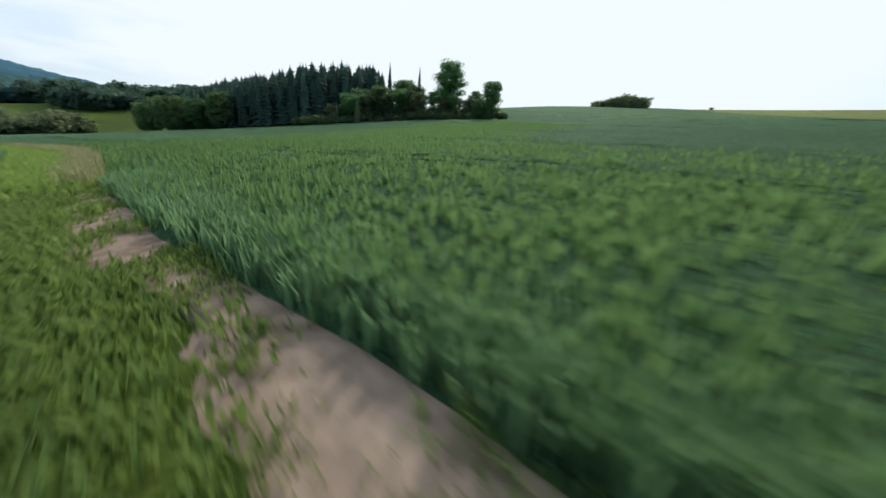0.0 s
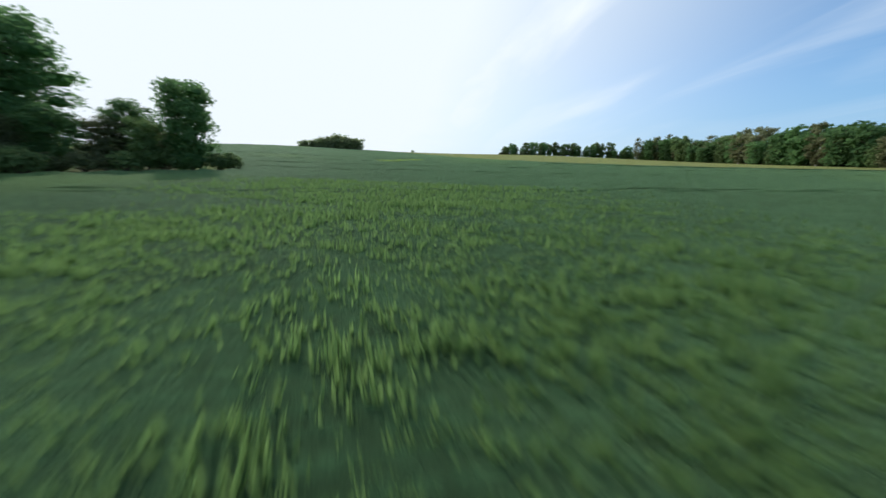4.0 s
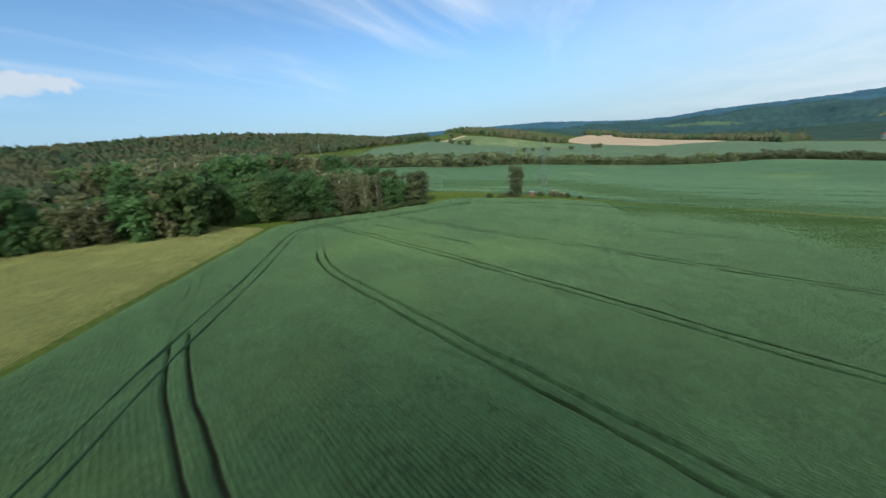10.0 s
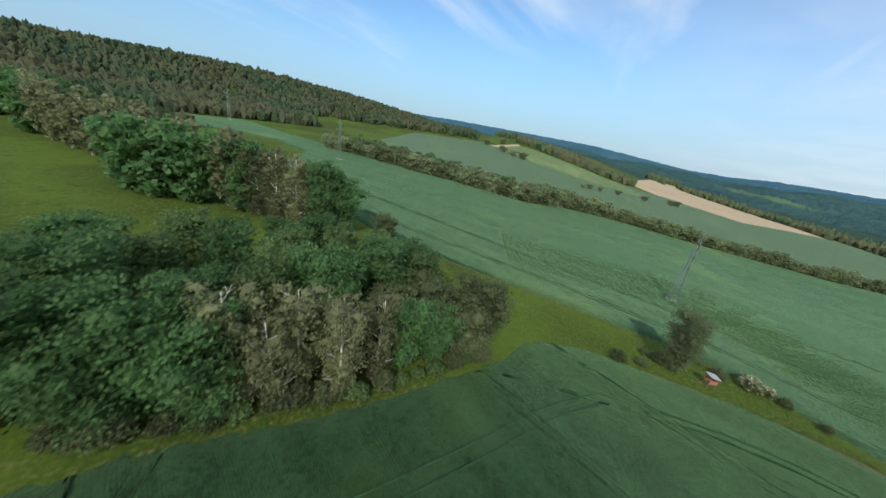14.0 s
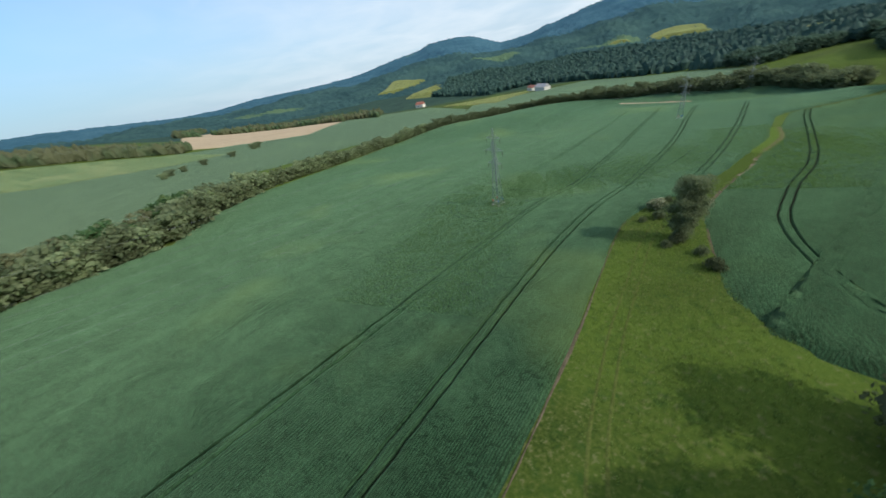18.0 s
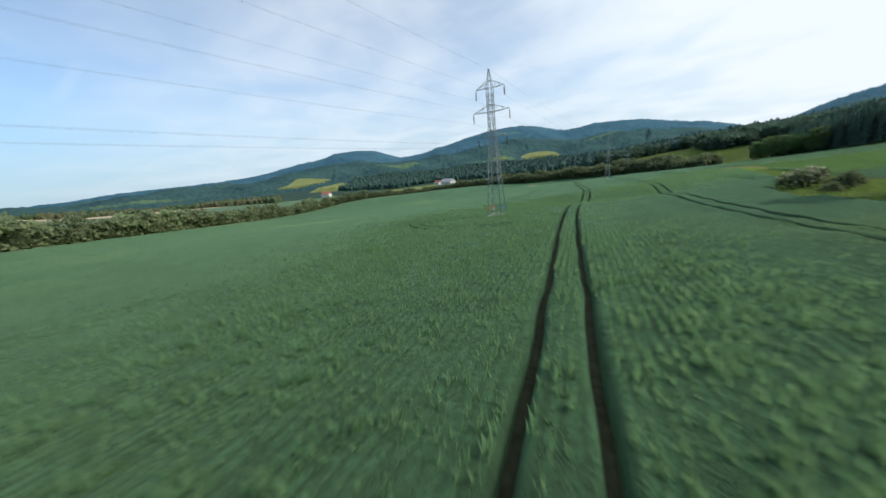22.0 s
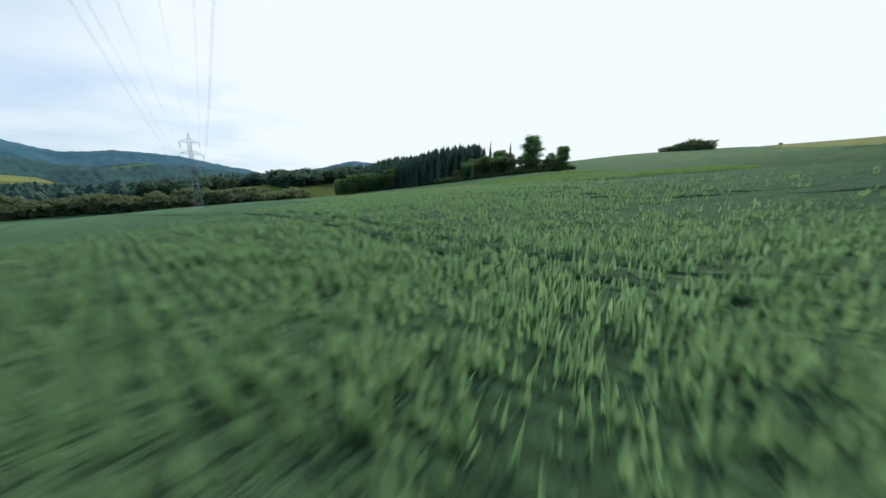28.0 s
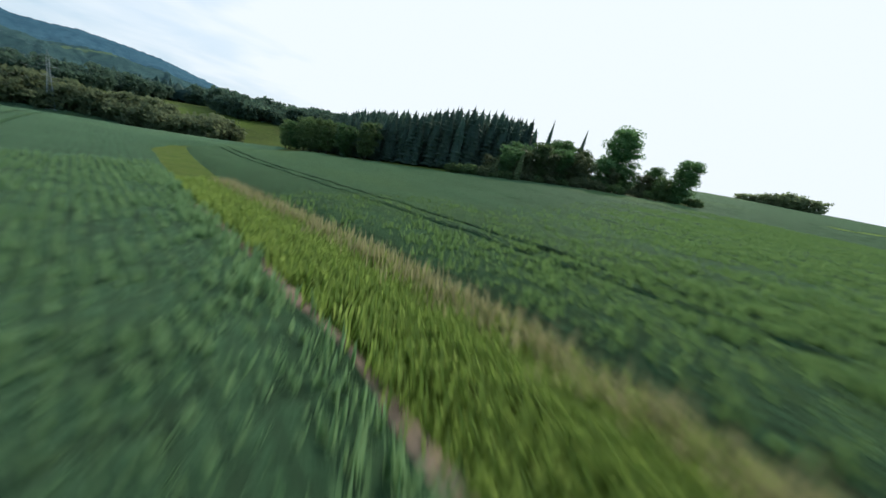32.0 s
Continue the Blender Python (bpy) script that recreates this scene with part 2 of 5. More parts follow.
def wheat_material(name, turn, dark, light, gold, spacing=0.28, fuzz=0.4, tint=(0.45, 0.80, 0.42, 1), drilled=False):
    """A closed stand of young cereal: drill rows and tufts with the shade of their gaps painted in, denser and thinner
    patches, downy at a flat angle.
    """
    m, nt, bsdf, out = material(name)
    p = position(nt)
    wave = nt.nodes.new("ShaderNodeTexWave")
    wave.inputs["Scale"].default_value = 0.314 / spacing
    wave.inputs["Distortion"].default_value, wave.inputs["Detail"].default_value, wave.inputs["Detail Scale"].default_value = 1.3, 3.0, 2.4
    if drilled:
        # rows follow the tramlines: distance across them is kept with the mesh
        across = nt.nodes.new("ShaderNodeAttribute")
        across.attribute_name = "across"
        sep, comb = nt.nodes.new("ShaderNodeSeparateXYZ"), nt.nodes.new("ShaderNodeCombineXYZ")
        half = nt.nodes.new("ShaderNodeMath")
        half.operation = "MULTIPLY"
        half.inputs[1].default_value = 0.3
        nt.links.new(p, sep.inputs[0])
        nt.links.new(sep.outputs["Y"], half.inputs[0])
        nt.links.new(across.outputs["Fac"], comb.inputs["X"])
        nt.links.new(half.outputs[0], comb.inputs["Y"])
        nt.links.new(comb.outputs[0], wave.inputs["Vector"])
    else:
        nt.links.new(turned(nt, p, turn, (1.0, 0.35, 1.0)), wave.inputs["Vector"])
    rows = wave.outputs["Fac"]
    tuft = noise_node(nt, p, 7.0, 5, 0.75)
    clump = noise_node(nt, p, 1.6, 4, 0.65)
    mid = noise_node(nt, p, 0.22, 4, 0.6)
    streak = noise_node(nt, p, 1.0, 4, 0.6, (0.16, 0.010, 0.1), turn)
    wide = noise_node(nt, p, 0.02, 3, 0.5)
    # stalk shade between rows and clumps is painted with this cut-down dark green
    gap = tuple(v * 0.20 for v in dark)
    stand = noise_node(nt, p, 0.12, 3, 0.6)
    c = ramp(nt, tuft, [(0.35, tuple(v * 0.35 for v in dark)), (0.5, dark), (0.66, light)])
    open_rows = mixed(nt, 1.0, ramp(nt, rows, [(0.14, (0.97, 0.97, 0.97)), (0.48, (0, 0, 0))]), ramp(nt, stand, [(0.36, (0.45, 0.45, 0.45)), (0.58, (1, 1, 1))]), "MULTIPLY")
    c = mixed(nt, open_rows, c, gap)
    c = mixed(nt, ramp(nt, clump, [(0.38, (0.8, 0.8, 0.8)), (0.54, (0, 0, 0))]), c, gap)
    c = mixed(nt, ramp(nt, mid, [(0.45, (0, 0, 0)), (0.75, (0.4, 0.4, 0.4))]), c, light)
    c = mixed(nt, ramp(nt, streak, [(0.50, (0, 0, 0)), (0.68, (0.25, 0.25, 0.25))]), c, tuple(v * 1.25 for v in light))
    c = mixed(nt, ramp(nt, wide, [(0.55, (0, 0, 0)), (0.72, (0.5, 0.5, 0.5))]), c, gold)
    nt.links.new(c, bsdf.inputs["Base Color"])
    bsdf.inputs["Roughness"].default_value = 0.8
    bsdf.inputs["Specular IOR Level"].default_value = 0.02
    bsdf.inputs["Sheen Weight"].default_value = fuzz
    bsdf.inputs["Sheen Roughness"].default_value = 0.45
    bsdf.inputs["Sheen Tint"].default_value = tint
    h = mixed(nt, 0.04, mixed(nt, 0.5, tuft, clump), rows)
    bumped(nt, bsdf, h, 1.0, 0.30)
    return m


def hill_material(name, dark, mid, light, clearing, share):
    """Woods of a far slope: crowns, stands of different age, and a few clearings; the colours given include painted
    haze.
    """
    m, nt, bsdf, _ = material(name)
    p = position(nt)
    crowns = noise_node(nt, p, 0.05, 5, 0.75)
    stands = noise_node(nt, p, 0.0045, 5, 0.65)
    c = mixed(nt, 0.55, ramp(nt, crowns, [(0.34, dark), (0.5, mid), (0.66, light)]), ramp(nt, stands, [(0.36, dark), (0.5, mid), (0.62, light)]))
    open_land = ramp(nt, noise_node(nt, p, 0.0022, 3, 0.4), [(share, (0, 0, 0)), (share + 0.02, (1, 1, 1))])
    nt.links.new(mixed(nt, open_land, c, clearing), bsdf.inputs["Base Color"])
    bsdf.inputs["Roughness"].default_value = 1.0
    bsdf.inputs["Specular IOR Level"].default_value = 0.05
    bumped(nt, bsdf, crowns, 1.0, 9.0)
    return m


M_GROUND = ground_material()
# the blue of distance haze is mixed into both sets of hill colours
M_FOOTHILL = hill_material("hazed_foothill_woods", (0.027, 0.068, 0.074), (0.044, 0.098, 0.098), (0.066, 0.130, 0.115), (0.11, 0.18, 0.10), 0.66)
M_HILL = hill_material("hazed_hill_woods", (0.034, 0.098, 0.142), (0.050, 0.128, 0.176), (0.072, 0.160, 0.206), (0.085, 0.170, 0.170), 0.70)
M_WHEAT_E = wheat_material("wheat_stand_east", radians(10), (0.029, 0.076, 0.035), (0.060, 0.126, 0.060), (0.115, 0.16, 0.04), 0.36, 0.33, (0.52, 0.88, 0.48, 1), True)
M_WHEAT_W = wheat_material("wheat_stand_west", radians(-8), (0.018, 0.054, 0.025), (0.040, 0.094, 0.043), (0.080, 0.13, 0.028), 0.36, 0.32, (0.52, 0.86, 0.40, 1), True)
M_BARLEY = wheat_material("barley_stand", radians(-40), (0.145, 0.172, 0.042), (0.245, 0.265, 0.078), (0.26, 0.275, 0.085), 0.28, 0.3, (0.85, 0.88, 0.4, 1))
M_FARFIELD = wheat_material("far_wheat", radians(60), (0.056, 0.098, 0.054), (0.086, 0.134, 0.072), (0.09, 0.14, 0.06), 0.28, 0.35, (0.6, 0.85, 0.5, 1))
M_BLADE = leaf("wheat_blade", (0.128, 0.245, 0.110), (0.235, 0.375, 0.172), 0.60, 0.1)
M_BLADE_W = leaf("sunlit_wheat_blade", (0.104, 0.206, 0.070), (0.205, 0.325, 0.112), 0.62, 0.1)
M_GRASS = leaf("meadow_grass", (0.18, 0.29, 0.055), (0.36, 0.47, 0.13), 0.6, 0.1)
M_MEADOW = leaf("short_meadow_grass", (0.125, 0.205, 0.045), (0.28, 0.37, 0.10), 0.5, 0.1)
M_SEED = leaf("seed_heads", (0.30, 0.29, 0.13), (0.46, 0.44, 0.24), 0.55, 0.1)
M_SOIL = simple("bare_soil", (0.27, 0.20, 0.15), 0.95, 0, 3.2, 0.62, 1.0)
# pressed wheat, darkened further by the painted shade of a sunken rut
M_RUT = simple("pressed_wheat_and_shade", (0.030, 0.066, 0.034), 1.0, 0, 5.0, 0.5, 0.5)
M_EDGE = simple("field_edge_soil", (0.115, 0.095, 0.062), 0.95, 0, 6.0, 0.5, 0.5)
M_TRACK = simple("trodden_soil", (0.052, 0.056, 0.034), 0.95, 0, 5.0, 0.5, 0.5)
M_LANE = simple("trodden_grass", (0.085, 0.105, 0.026), 0.95, 0, 5.0, 0.4, 0.5)
M_SAND = simple("ripe_field", (0.42, 0.33, 0.22), 0.95, 0, 0.15, 0.12)
M_VINE = wheat_material("vineyard_rows", radians(-65), (0.13, 0.15, 0.05), (0.24, 0.24, 0.10), (0.27, 0.24, 0.11))
M_BARK = simple("bark", (0.10, 0.08, 0.06), 0.95, 0, 14, 0.5, 0.8)
M_BIRCH = simple("birch_bark", (0.62, 0.60, 0.55), 0.8, 0, 5, 0.35, 0.3)
M_OAK = leaf("oak_leaves", (0.066, 0.155, 0.064), (0.170, 0.295, 0.110), 0.58)
M_ASH = leaf("ash_leaves", (0.080, 0.150, 0.058), (0.195, 0.275, 0.108), 0.56)
M_BIRCHLEAF = leaf("birch_leaves", (0.15, 0.172, 0.085), (0.29, 0.305, 0.165), 0.56)
M_WILLOW = leaf("willow_leaves", (0.08, 0.115, 0.055), (0.19, 0.22, 0.11))
M_POPLAR = leaf("poplar_leaves", (0.115, 0.160, 0.080), (0.28, 0.325, 0.18), 0.6)
M_SPRUCE = leaf("spruce_needles", (0.092, 0.165, 0.125), (0.20, 0.295, 0.215), 0.68, 0.25)
M_HEDGE = leaf("hedge_leaves", (0.165, 0.225, 0.115), (0.31, 0.36, 0.19), 0.58)
M_BLOSSOM = leaf("elder_blossom", (0.25, 0.27, 0.13), (0.62, 0.60, 0.42), 0.2)
M_STEEL = simple("galvanised_steel", (0.30, 0.34, 0.33), 0.45, 0.7, 20, 0.25)
M_GREEN = simple("green_paint", (0.13, 0.22, 0.19), 0.5, 0.3, 20, 0.25)
M_CONCRETE = simple("concrete", (0.50, 0.48, 0.45), 0.9, 0, 12, 0.2, 0.3)
M_WHITEBAR = simple("white_paint", (0.72, 0.71, 0.66), 0.6, 0.0, 12, 0.15)
M_RED = simple("red_paint", (0.62, 0.09, 0.04), 0.5)
M_BLUE = simple("blue_paint", (0.03, 0.20, 0.50), 0.5)
M_YELLOW = simple("yellow_paint", (0.75, 0.55, 0.05), 0.5)
M_INSULATOR = simple("brown_porcelain", (0.06, 0.035, 0.03), 0.25)
M_WIRE = simple("aluminium_wire", (0.26, 0.28, 0.29), 0.6, 0.4)
M_WOOD = simple("weathered_wood", (0.20, 0.14, 0.10), 0.9, 0, 10, 0.35, 0.4)
M_WALL = simple("house_render", (0.72, 0.68, 0.60), 0.9, 0, 3, 0.1)
M_ROOF = simple("roof_tiles", (0.34, 0.13, 0.09), 0.85, 0, 4, 0.2)
M_GREYROOF = simple("sheet_roof", (0.42, 0.40, 0.40), 0.6, 0.2, 4, 0.15)
M_GLASS = simple("dark_window", (0.03, 0.035, 0.04), 0.15)


# ---- land ----
LAND = [-0.209, -5.85, 7.132, 0.241, 2.741, 0.651, -0.127, 0.564, 0.314, -0.326]


def soft(v, lo, hi, a, b):
    v = np.where(v > hi, hi + a * (1 - np.exp(-np.maximum(v - hi, 0) / a)), v)
    return np.where(v < lo, lo - b * (1 - np.exp(-np.maximum(lo - v, 0) / b)), v)


def hump(x, y, cx, cy, sx, sy, h, turn=0.0):
    c, s = np.cos(np.radians(turn)), np.sin(np.radians(turn))
    u, v = ((x - cx) * c + (y - cy) * s) / sx, (-(x - cx) * s + (y - cy) * c) / sy
    return h * np.exp(-u * u - v * v)


# skyline of the far hills: bearing (left of +y, degrees) and elevation (degrees)
SKYLINE = ((-180, 2.8), (-178.3, 3.1), (-175, 3.4), (-172, 3.45), (-170.4, 3.25), (-168, 3.05), (-166.8, 3.2), (-163, 4.25), (-161, 4.6), (-158, 4.6), (-154.7, 4.3),
           (-150.4, 3.55), (-148, 2.95), (-146, 2.7), (-144, 2.1), (-141.5, 1.8), (-139.3, 1.7), (-136.6, 2.7), (-135.2, 3.2), (-132.5, 3.5), (-130, 3.5), (-128, 3.3), (-126, 2.65),
           (-123.4, 2.4), (-121, 2.0), (-118, 1.4), (-115, 1.0), (-110, 0.75), (-100, 0.6), (-95, 0.15), (-90, 0.2), (-77, 1.35), (-64, 1.6), (-52, 1.7), (-38, 1.5),
           (0, 1.5), (40, 0.8), (100, 0.8), (130, 1.0), (140, 1.5), (150, 2.6), (158.3, 3.3), (162, 2.45), (163.5, 1.95), (165.3, 1.2), (166.8, 0.45), (170, 0.5), (172, 1.1), (174.3, 1.75), (175.5, 1.85), (180, 2.8))
# swells and dips of the southern slope: x, y, height
SWELLS = ((-70, -145, -1.7), (-70, -210, -3.5), (-70, -275, -7.6), (0, -145, 0.3), (0, -210, -0.7), (0, -275, -9.7), (70, -145, -0.6), (70, -275, -3.8),
          (150, -145, 1.6), (150, -210, 5.7), (150, -275, 3.1), (190, -150, 5.9))


def land(x, y):
    x, y = np.asarray(x, float), np.asarray(y, float)
    X, Y, c = soft(x, -335, 60, 100, 20) / 100, soft(y, -150, 110, 70, 90) / 100, LAND
    z = c[0] + c[1] * X + c[2] * Y + c[3] * X * X + c[4] * X * Y + c[5] * Y * Y + c[6] * X**3 + c[7] * X * X * Y + c[8] * X * Y * Y + c[9] * Y**3
    z = z - hump(x, y, -14, -30, 15, 13, 1.4)
    for cx, cy, h in SWELLS:
        z = z + hump(x, y, cx, cy, 55, 48, h)
    z = z + hump(x, y, -325, -165, 120, 95, 6.3) + hump(x, y, -330, 0, 120, 110, 1.3) - 0.16 * np.minimum(np.maximum(-x - 365, 0), 300)
    z = z + hump(x, y, 520, 260, 260, 150, 22, -25) + hump(x, y, 470, -120, 200, 120, 8, -30)
    z = z + hump(x, y, -60, 900, 900, 330, 62) + hump(x, y, 420, 760, 420, 260, 26)
    r = np.hypot(x, y)
    b = np.degrees(np.arctan2(-x, y))
    ridge = np.tan(np.radians(np.interp(b, [k for k, _ in SKYLINE], [v for _, v in SKYLINE]))) * 3300 + 8
    rise = np.clip((r - 750) / 2450, 0, 1)
    fold = 14 * np.sin(b * 0.35 + r * 0.004) + 9 * np.sin(b * 0.9 - r * 0.006)
    far = ridge * (rise**1.5) + fold * np.clip(rise * 3, 0, 1) * (1 - rise)
    fade = np.clip((r - 750) / 900, 0, 1)
    return z * (1 - fade) + fade * (far + np.minimum(z, 0) * (1 - fade)) - np.maximum(r - 3400, 0) * 0.25


def ground_z(x, y):
    return float(land(x, y))


def sheet(name, xs, ys, zs, keep=None, materials=(), smooth=True, across=None):
    """A mesh over a grid: xs, ys, zs are (n, m); keep says which vertices count."""
    n, m = xs.shape
    co = np.stack([xs, ys, zs], -1).reshape(-1, 3)
    i = np.arange(n * m).reshape(n, m)
    q = np.stack([i[:-1, :-1], i[1:, :-1], i[1:, 1:], i[:-1, 1:]], -1).reshape(-1, 4)
    if keep is not None:
        q = q[keep.reshape(-1)[q].any(1)]
    used = np.unique(q)
    index = np.zeros(n * m, int)
    index[used] = np.arange(len(used))
    me = bpy.data.meshes.new(name)
    me.from_pydata(co[used].tolist(), [], index[q].tolist())
    if smooth:
        me.shade_smooth()
    if across is not None:
        me.attributes.new("across", "FLOAT", "POINT").data.foreach_set("value", across.reshape(-1)[used].astype(np.float32))
    for mat in materials:
        me.materials.append(mat)
    return me


def spaced(core0, core1, step, reach, growth=1.09):
    out, v, d = [], core1, step
    while v < reach:
        d *= growth
        v += d
        out.append(v)
    low, v, d = [], core0, step
    while v > -reach:
        d *= growth
        v -= d
        low.append(v)
    return np.array(low[::-1] + list(np.arange(core0, core1 + 0.1, step)) + out)


def build_ground():
    gx, gy = spaced(-380, 260, 5, 4400), spaced(-330, 280, 5, 4400)
    xs, ys = np.meshgrid(gx, gy, indexing="ij")
    low = 30 * np.clip((np.hypot(xs, ys) - 1050) / 250, 0, 1)
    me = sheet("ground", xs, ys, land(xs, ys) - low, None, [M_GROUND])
    return tagged(new("ground", me), "rolling green farmland in a wide valley", "ground", kind="structure")


def build_hills(name, r0, r1, steps, canopy, mat, label):
    """A ring of wooded hills with an uneven canopy."""
    rng = np.random.default_rng(int(r0))
    b, r = np.radians(np.arange(0, 360.2, 0.3)), np.geomspace(r0, r1, steps)
    bs, rs = np.meshgrid(b, r, indexing="ij")
    xs, ys = -rs * np.sin(bs), rs * np.cos(bs)
    rough = canopy * rng.standard_normal(xs.shape)
    rough[-1] = rough[0]
    edge = np.clip((rs - r0) / 60, 0, 1)
    zs = land(xs, ys) + edge * (rough + 1.5 * canopy) - 12 * (1 - edge)
    return tagged(new(name, sheet(name, xs, ys, zs, None, [mat])), label, "hills", kind="structure")


build_ground()
build_hills("backdrop_foothills", 980, 2000, 44, 2.6, M_FOOTHILL, "dark green wooded foothills with clearings, bluish haze painted in")
build_hills("backdrop_hills", 1900, 3900, 40, 3.0, M_HILL, "blue-green wooded hills on the horizon, haze painted in")



def inside(poly, x, y):
    """Signed distance to a closed outline: positive inside."""
    x, y = np.asarray(x, float), np.asarray(y, float)
    best, odd = np.full(x.shape, 1e9), np.zeros(x.shape, bool)
    for (ax, ay), (bx, by) in zip(poly, poly[1:] + poly[:1]):
        dx, dy = bx - ax, by - ay
        t = np.clip(((x - ax) * dx + (y - ay) * dy) / (dx * dx + dy * dy + 1e-9), 0, 1)
        best = np.minimum(best, np.hypot(x - ax - t * dx, y - ay - t * dy))
        cross = ((ay > y) != (by > y)) & (x < dx * (y - ay) / (dy if abs(dy) > 1e-9 else 1e-9) + ax)
        odd ^= cross
    return np.where(odd, best, -best)


# outlines (x, y) of the fields
EAST = [(-41, -152), (-40.2, -140), (-41.6, -124), (-44.6, -103), (-45.6, -95), (-45.3, -85), (-44.6, -75), (-44.2, -68), (-44.0, -60), (-43.6, -50), (-42.5, -32), (-37.5, -20),
        (-36, -8), (-36.3, -1), (-39.3, 10.4), (-44.6, 28), (-48, 39.5), (-50.5, 49.3), (-53, 60), (-57, 75), (-55, 95), (-50, 125), (-41, 158), (-28.6, 173), (-10, 192.6), (-7.7, 229), (-19, 258), (-60, 282), (-76, 330),
        (16, 330), (20, 260), (27, 190), (33, 165), (38, 141), (53, 110), (66, 82), (96, 67), (119, 44), (146, 0), (187, -67), (199, -112), (200, -197), (188, -250),
        (120, -292), (60, -305), (-20, -300), (-60, -255), (-74, -228), (-62, -190), (-48, -165)]
WEST = [(-44, -152), (-44.8, -135), (-46.4, -113), (-49.2, -100), (-50.0, -92), (-49.4, -82), (-48.6, -72), (-48.7, -65), (-49.1, -58), (-49.1, -53), (-48.4, -45), (-47.6, -32), (-48, -20),
        (-50.5, -9), (-54.2, 2.2), (-59, 13), (-63, 19.4), (-69.5, 23), (-77, 23.2), (-88.4, 27.6), (-93, 28.8), (-105, 33.8), (-114, 38.6), (-121, 41),
        (-127.8, 42.5), (-136.8, 35.5), (-147.9, 27.5), (-165, 14.5), (-187, -3), (-201, -15), (-257, -47), (-330, -78), (-352, -110), (-345, -160), (-262, -178), (-200, -150), (-166, -120),
        (-151, -113), (-144, -126), (-136, -139), (-120, -152), (-100, -161), (-86, -177), (-76, -200), (-70, -195), (-56, -172)]
BARLEY = [(-129, 44.5), (-138, 37.2), (-149, 29), (-166, 16.5), (-188, -1), (-202, -13), (-257, -44.5), (-330, -74), (-350, -60), (-345, 20), (-330, 70), (-285, 108), (-228, 96), (-187, 86), (-150, 66), (-134, 60)]

# tramlines: the middle of each wheel pair, x by y
E_TRAMS = [((-200, -20), (-130, -30.6), (-112, -32.8), (-94, -35), (-76, -36.9), (-60, -38.2), (-44, -39.1), (-30, -39.5), (4, -41.5), (35, -48), (90, -60)),
           ((-200, 5), (-150, -5), (-110, -14.0), (-92, -17.5), (-74, -20.6), (-56, -23.0), (-38, -24.5), (-20, -25.8), (-2, -27.5), (16, -30.7), (34, -35.1), (52, -39.8), (70, -44.5), (90, -49)),
           ((-200, 26), (-150, 15), (-110, 6.1), (-92, 1.7), (-74, -2.5), (-56, -6.1), (-38, -8.8), (-20, -10.5), (-2, -12.6), (16, -15.9), (34, -19.7), (52, -23.4), (70, -27.0), (120, -36.5), (180, -47)),
           ((-200, 47), (-120, 29.7), (-102, 25.5), (-84, 21.5), (-66, 18.0), (-48, 15.1), (-30, 12.5), (-12, 10.1), (6, 7.5), (24, 4.5), (40, 2))]
W_TRAMS = [((-175, -223), (-95, -211), (-55, -204), (-25, -199)),
           ((-175, -203), (-100, -190), (-82, -186.5), (-64, -182.7), (-46, -178.2), (-28, -173.5), (-10, -169.1), (-5, -167.3), (-2, -165.8)),
           ((-170, -184), (-100, -170.1), (-82, -166.6), (-64, -162.4), (-46, -157.3), (-28, -152.3), (-10, -147.2), (2, -143.8), (7, -141.0), (10, -138.6)),
           ((-160, -168), (-100, -152.8), (-82, -147.9), (-64, -142.8), (-46, -137.5), (-28, -132.5), (-10, -128.0), (8, -124.1), (20, -122.0), (29, -120.6)),
           ((-150, -131), (-104, -124), (-50, -114.5), (-5, -107), (6, -105.5), (12, -104), (20, -102)),
           ((-160, -101), (-105, -96.1), (-94.6, -95.0), (-79, -93.3), (-20, -88), (20, -83)),
           ((-170, -87), (-104, -76.8), (-88.6, -74.9), (-77, -73.2), (-28, -70), (0, -67)),
           ((-160, -48.5), (-139, -50), (-100, -55.2), (-75, -58.4), (-58, -59.6), (-40, -58.6), (-16, -59.8), (-1, -65), (9, -71))]


# where single stalks stand
LOW_W = [(-58, -36), (-54, -46), (-49, -56), (-51, -71), (-59, -80), (-70, -87), (-86, -93), (-100, -96), (-116, -96), (-128, -90)]
LOW_E1 = [(-24, 49), (-15, 34), (-8, 22), (0, 12), (6, 3), (9, -6), (9, -14), (7, -20), (0, -26)]
LOW_E2 = [(0, -26), (-8, -31), (-14, -37), (-19, -45), (-23, -54), (-28, -64), (-34, -73), (-40, -84), (-44, -96), (-41, -108), (-37, -120)]


def apart(pts, x, y):
    """Distance from a line of points."""
    best = np.full(np.shape(x), 1e9)
    for (ax, ay), (bx, by) in zip(pts, pts[1:]):
        dx, dy = bx - ax, by - ay
        t = np.clip(((x - ax) * dx + (y - ay) * dy) / (dx * dx + dy * dy), 0, 1)
        best = np.minimum(best, np.hypot(x - ax - t * dx, y - ay - t * dy))
    return best


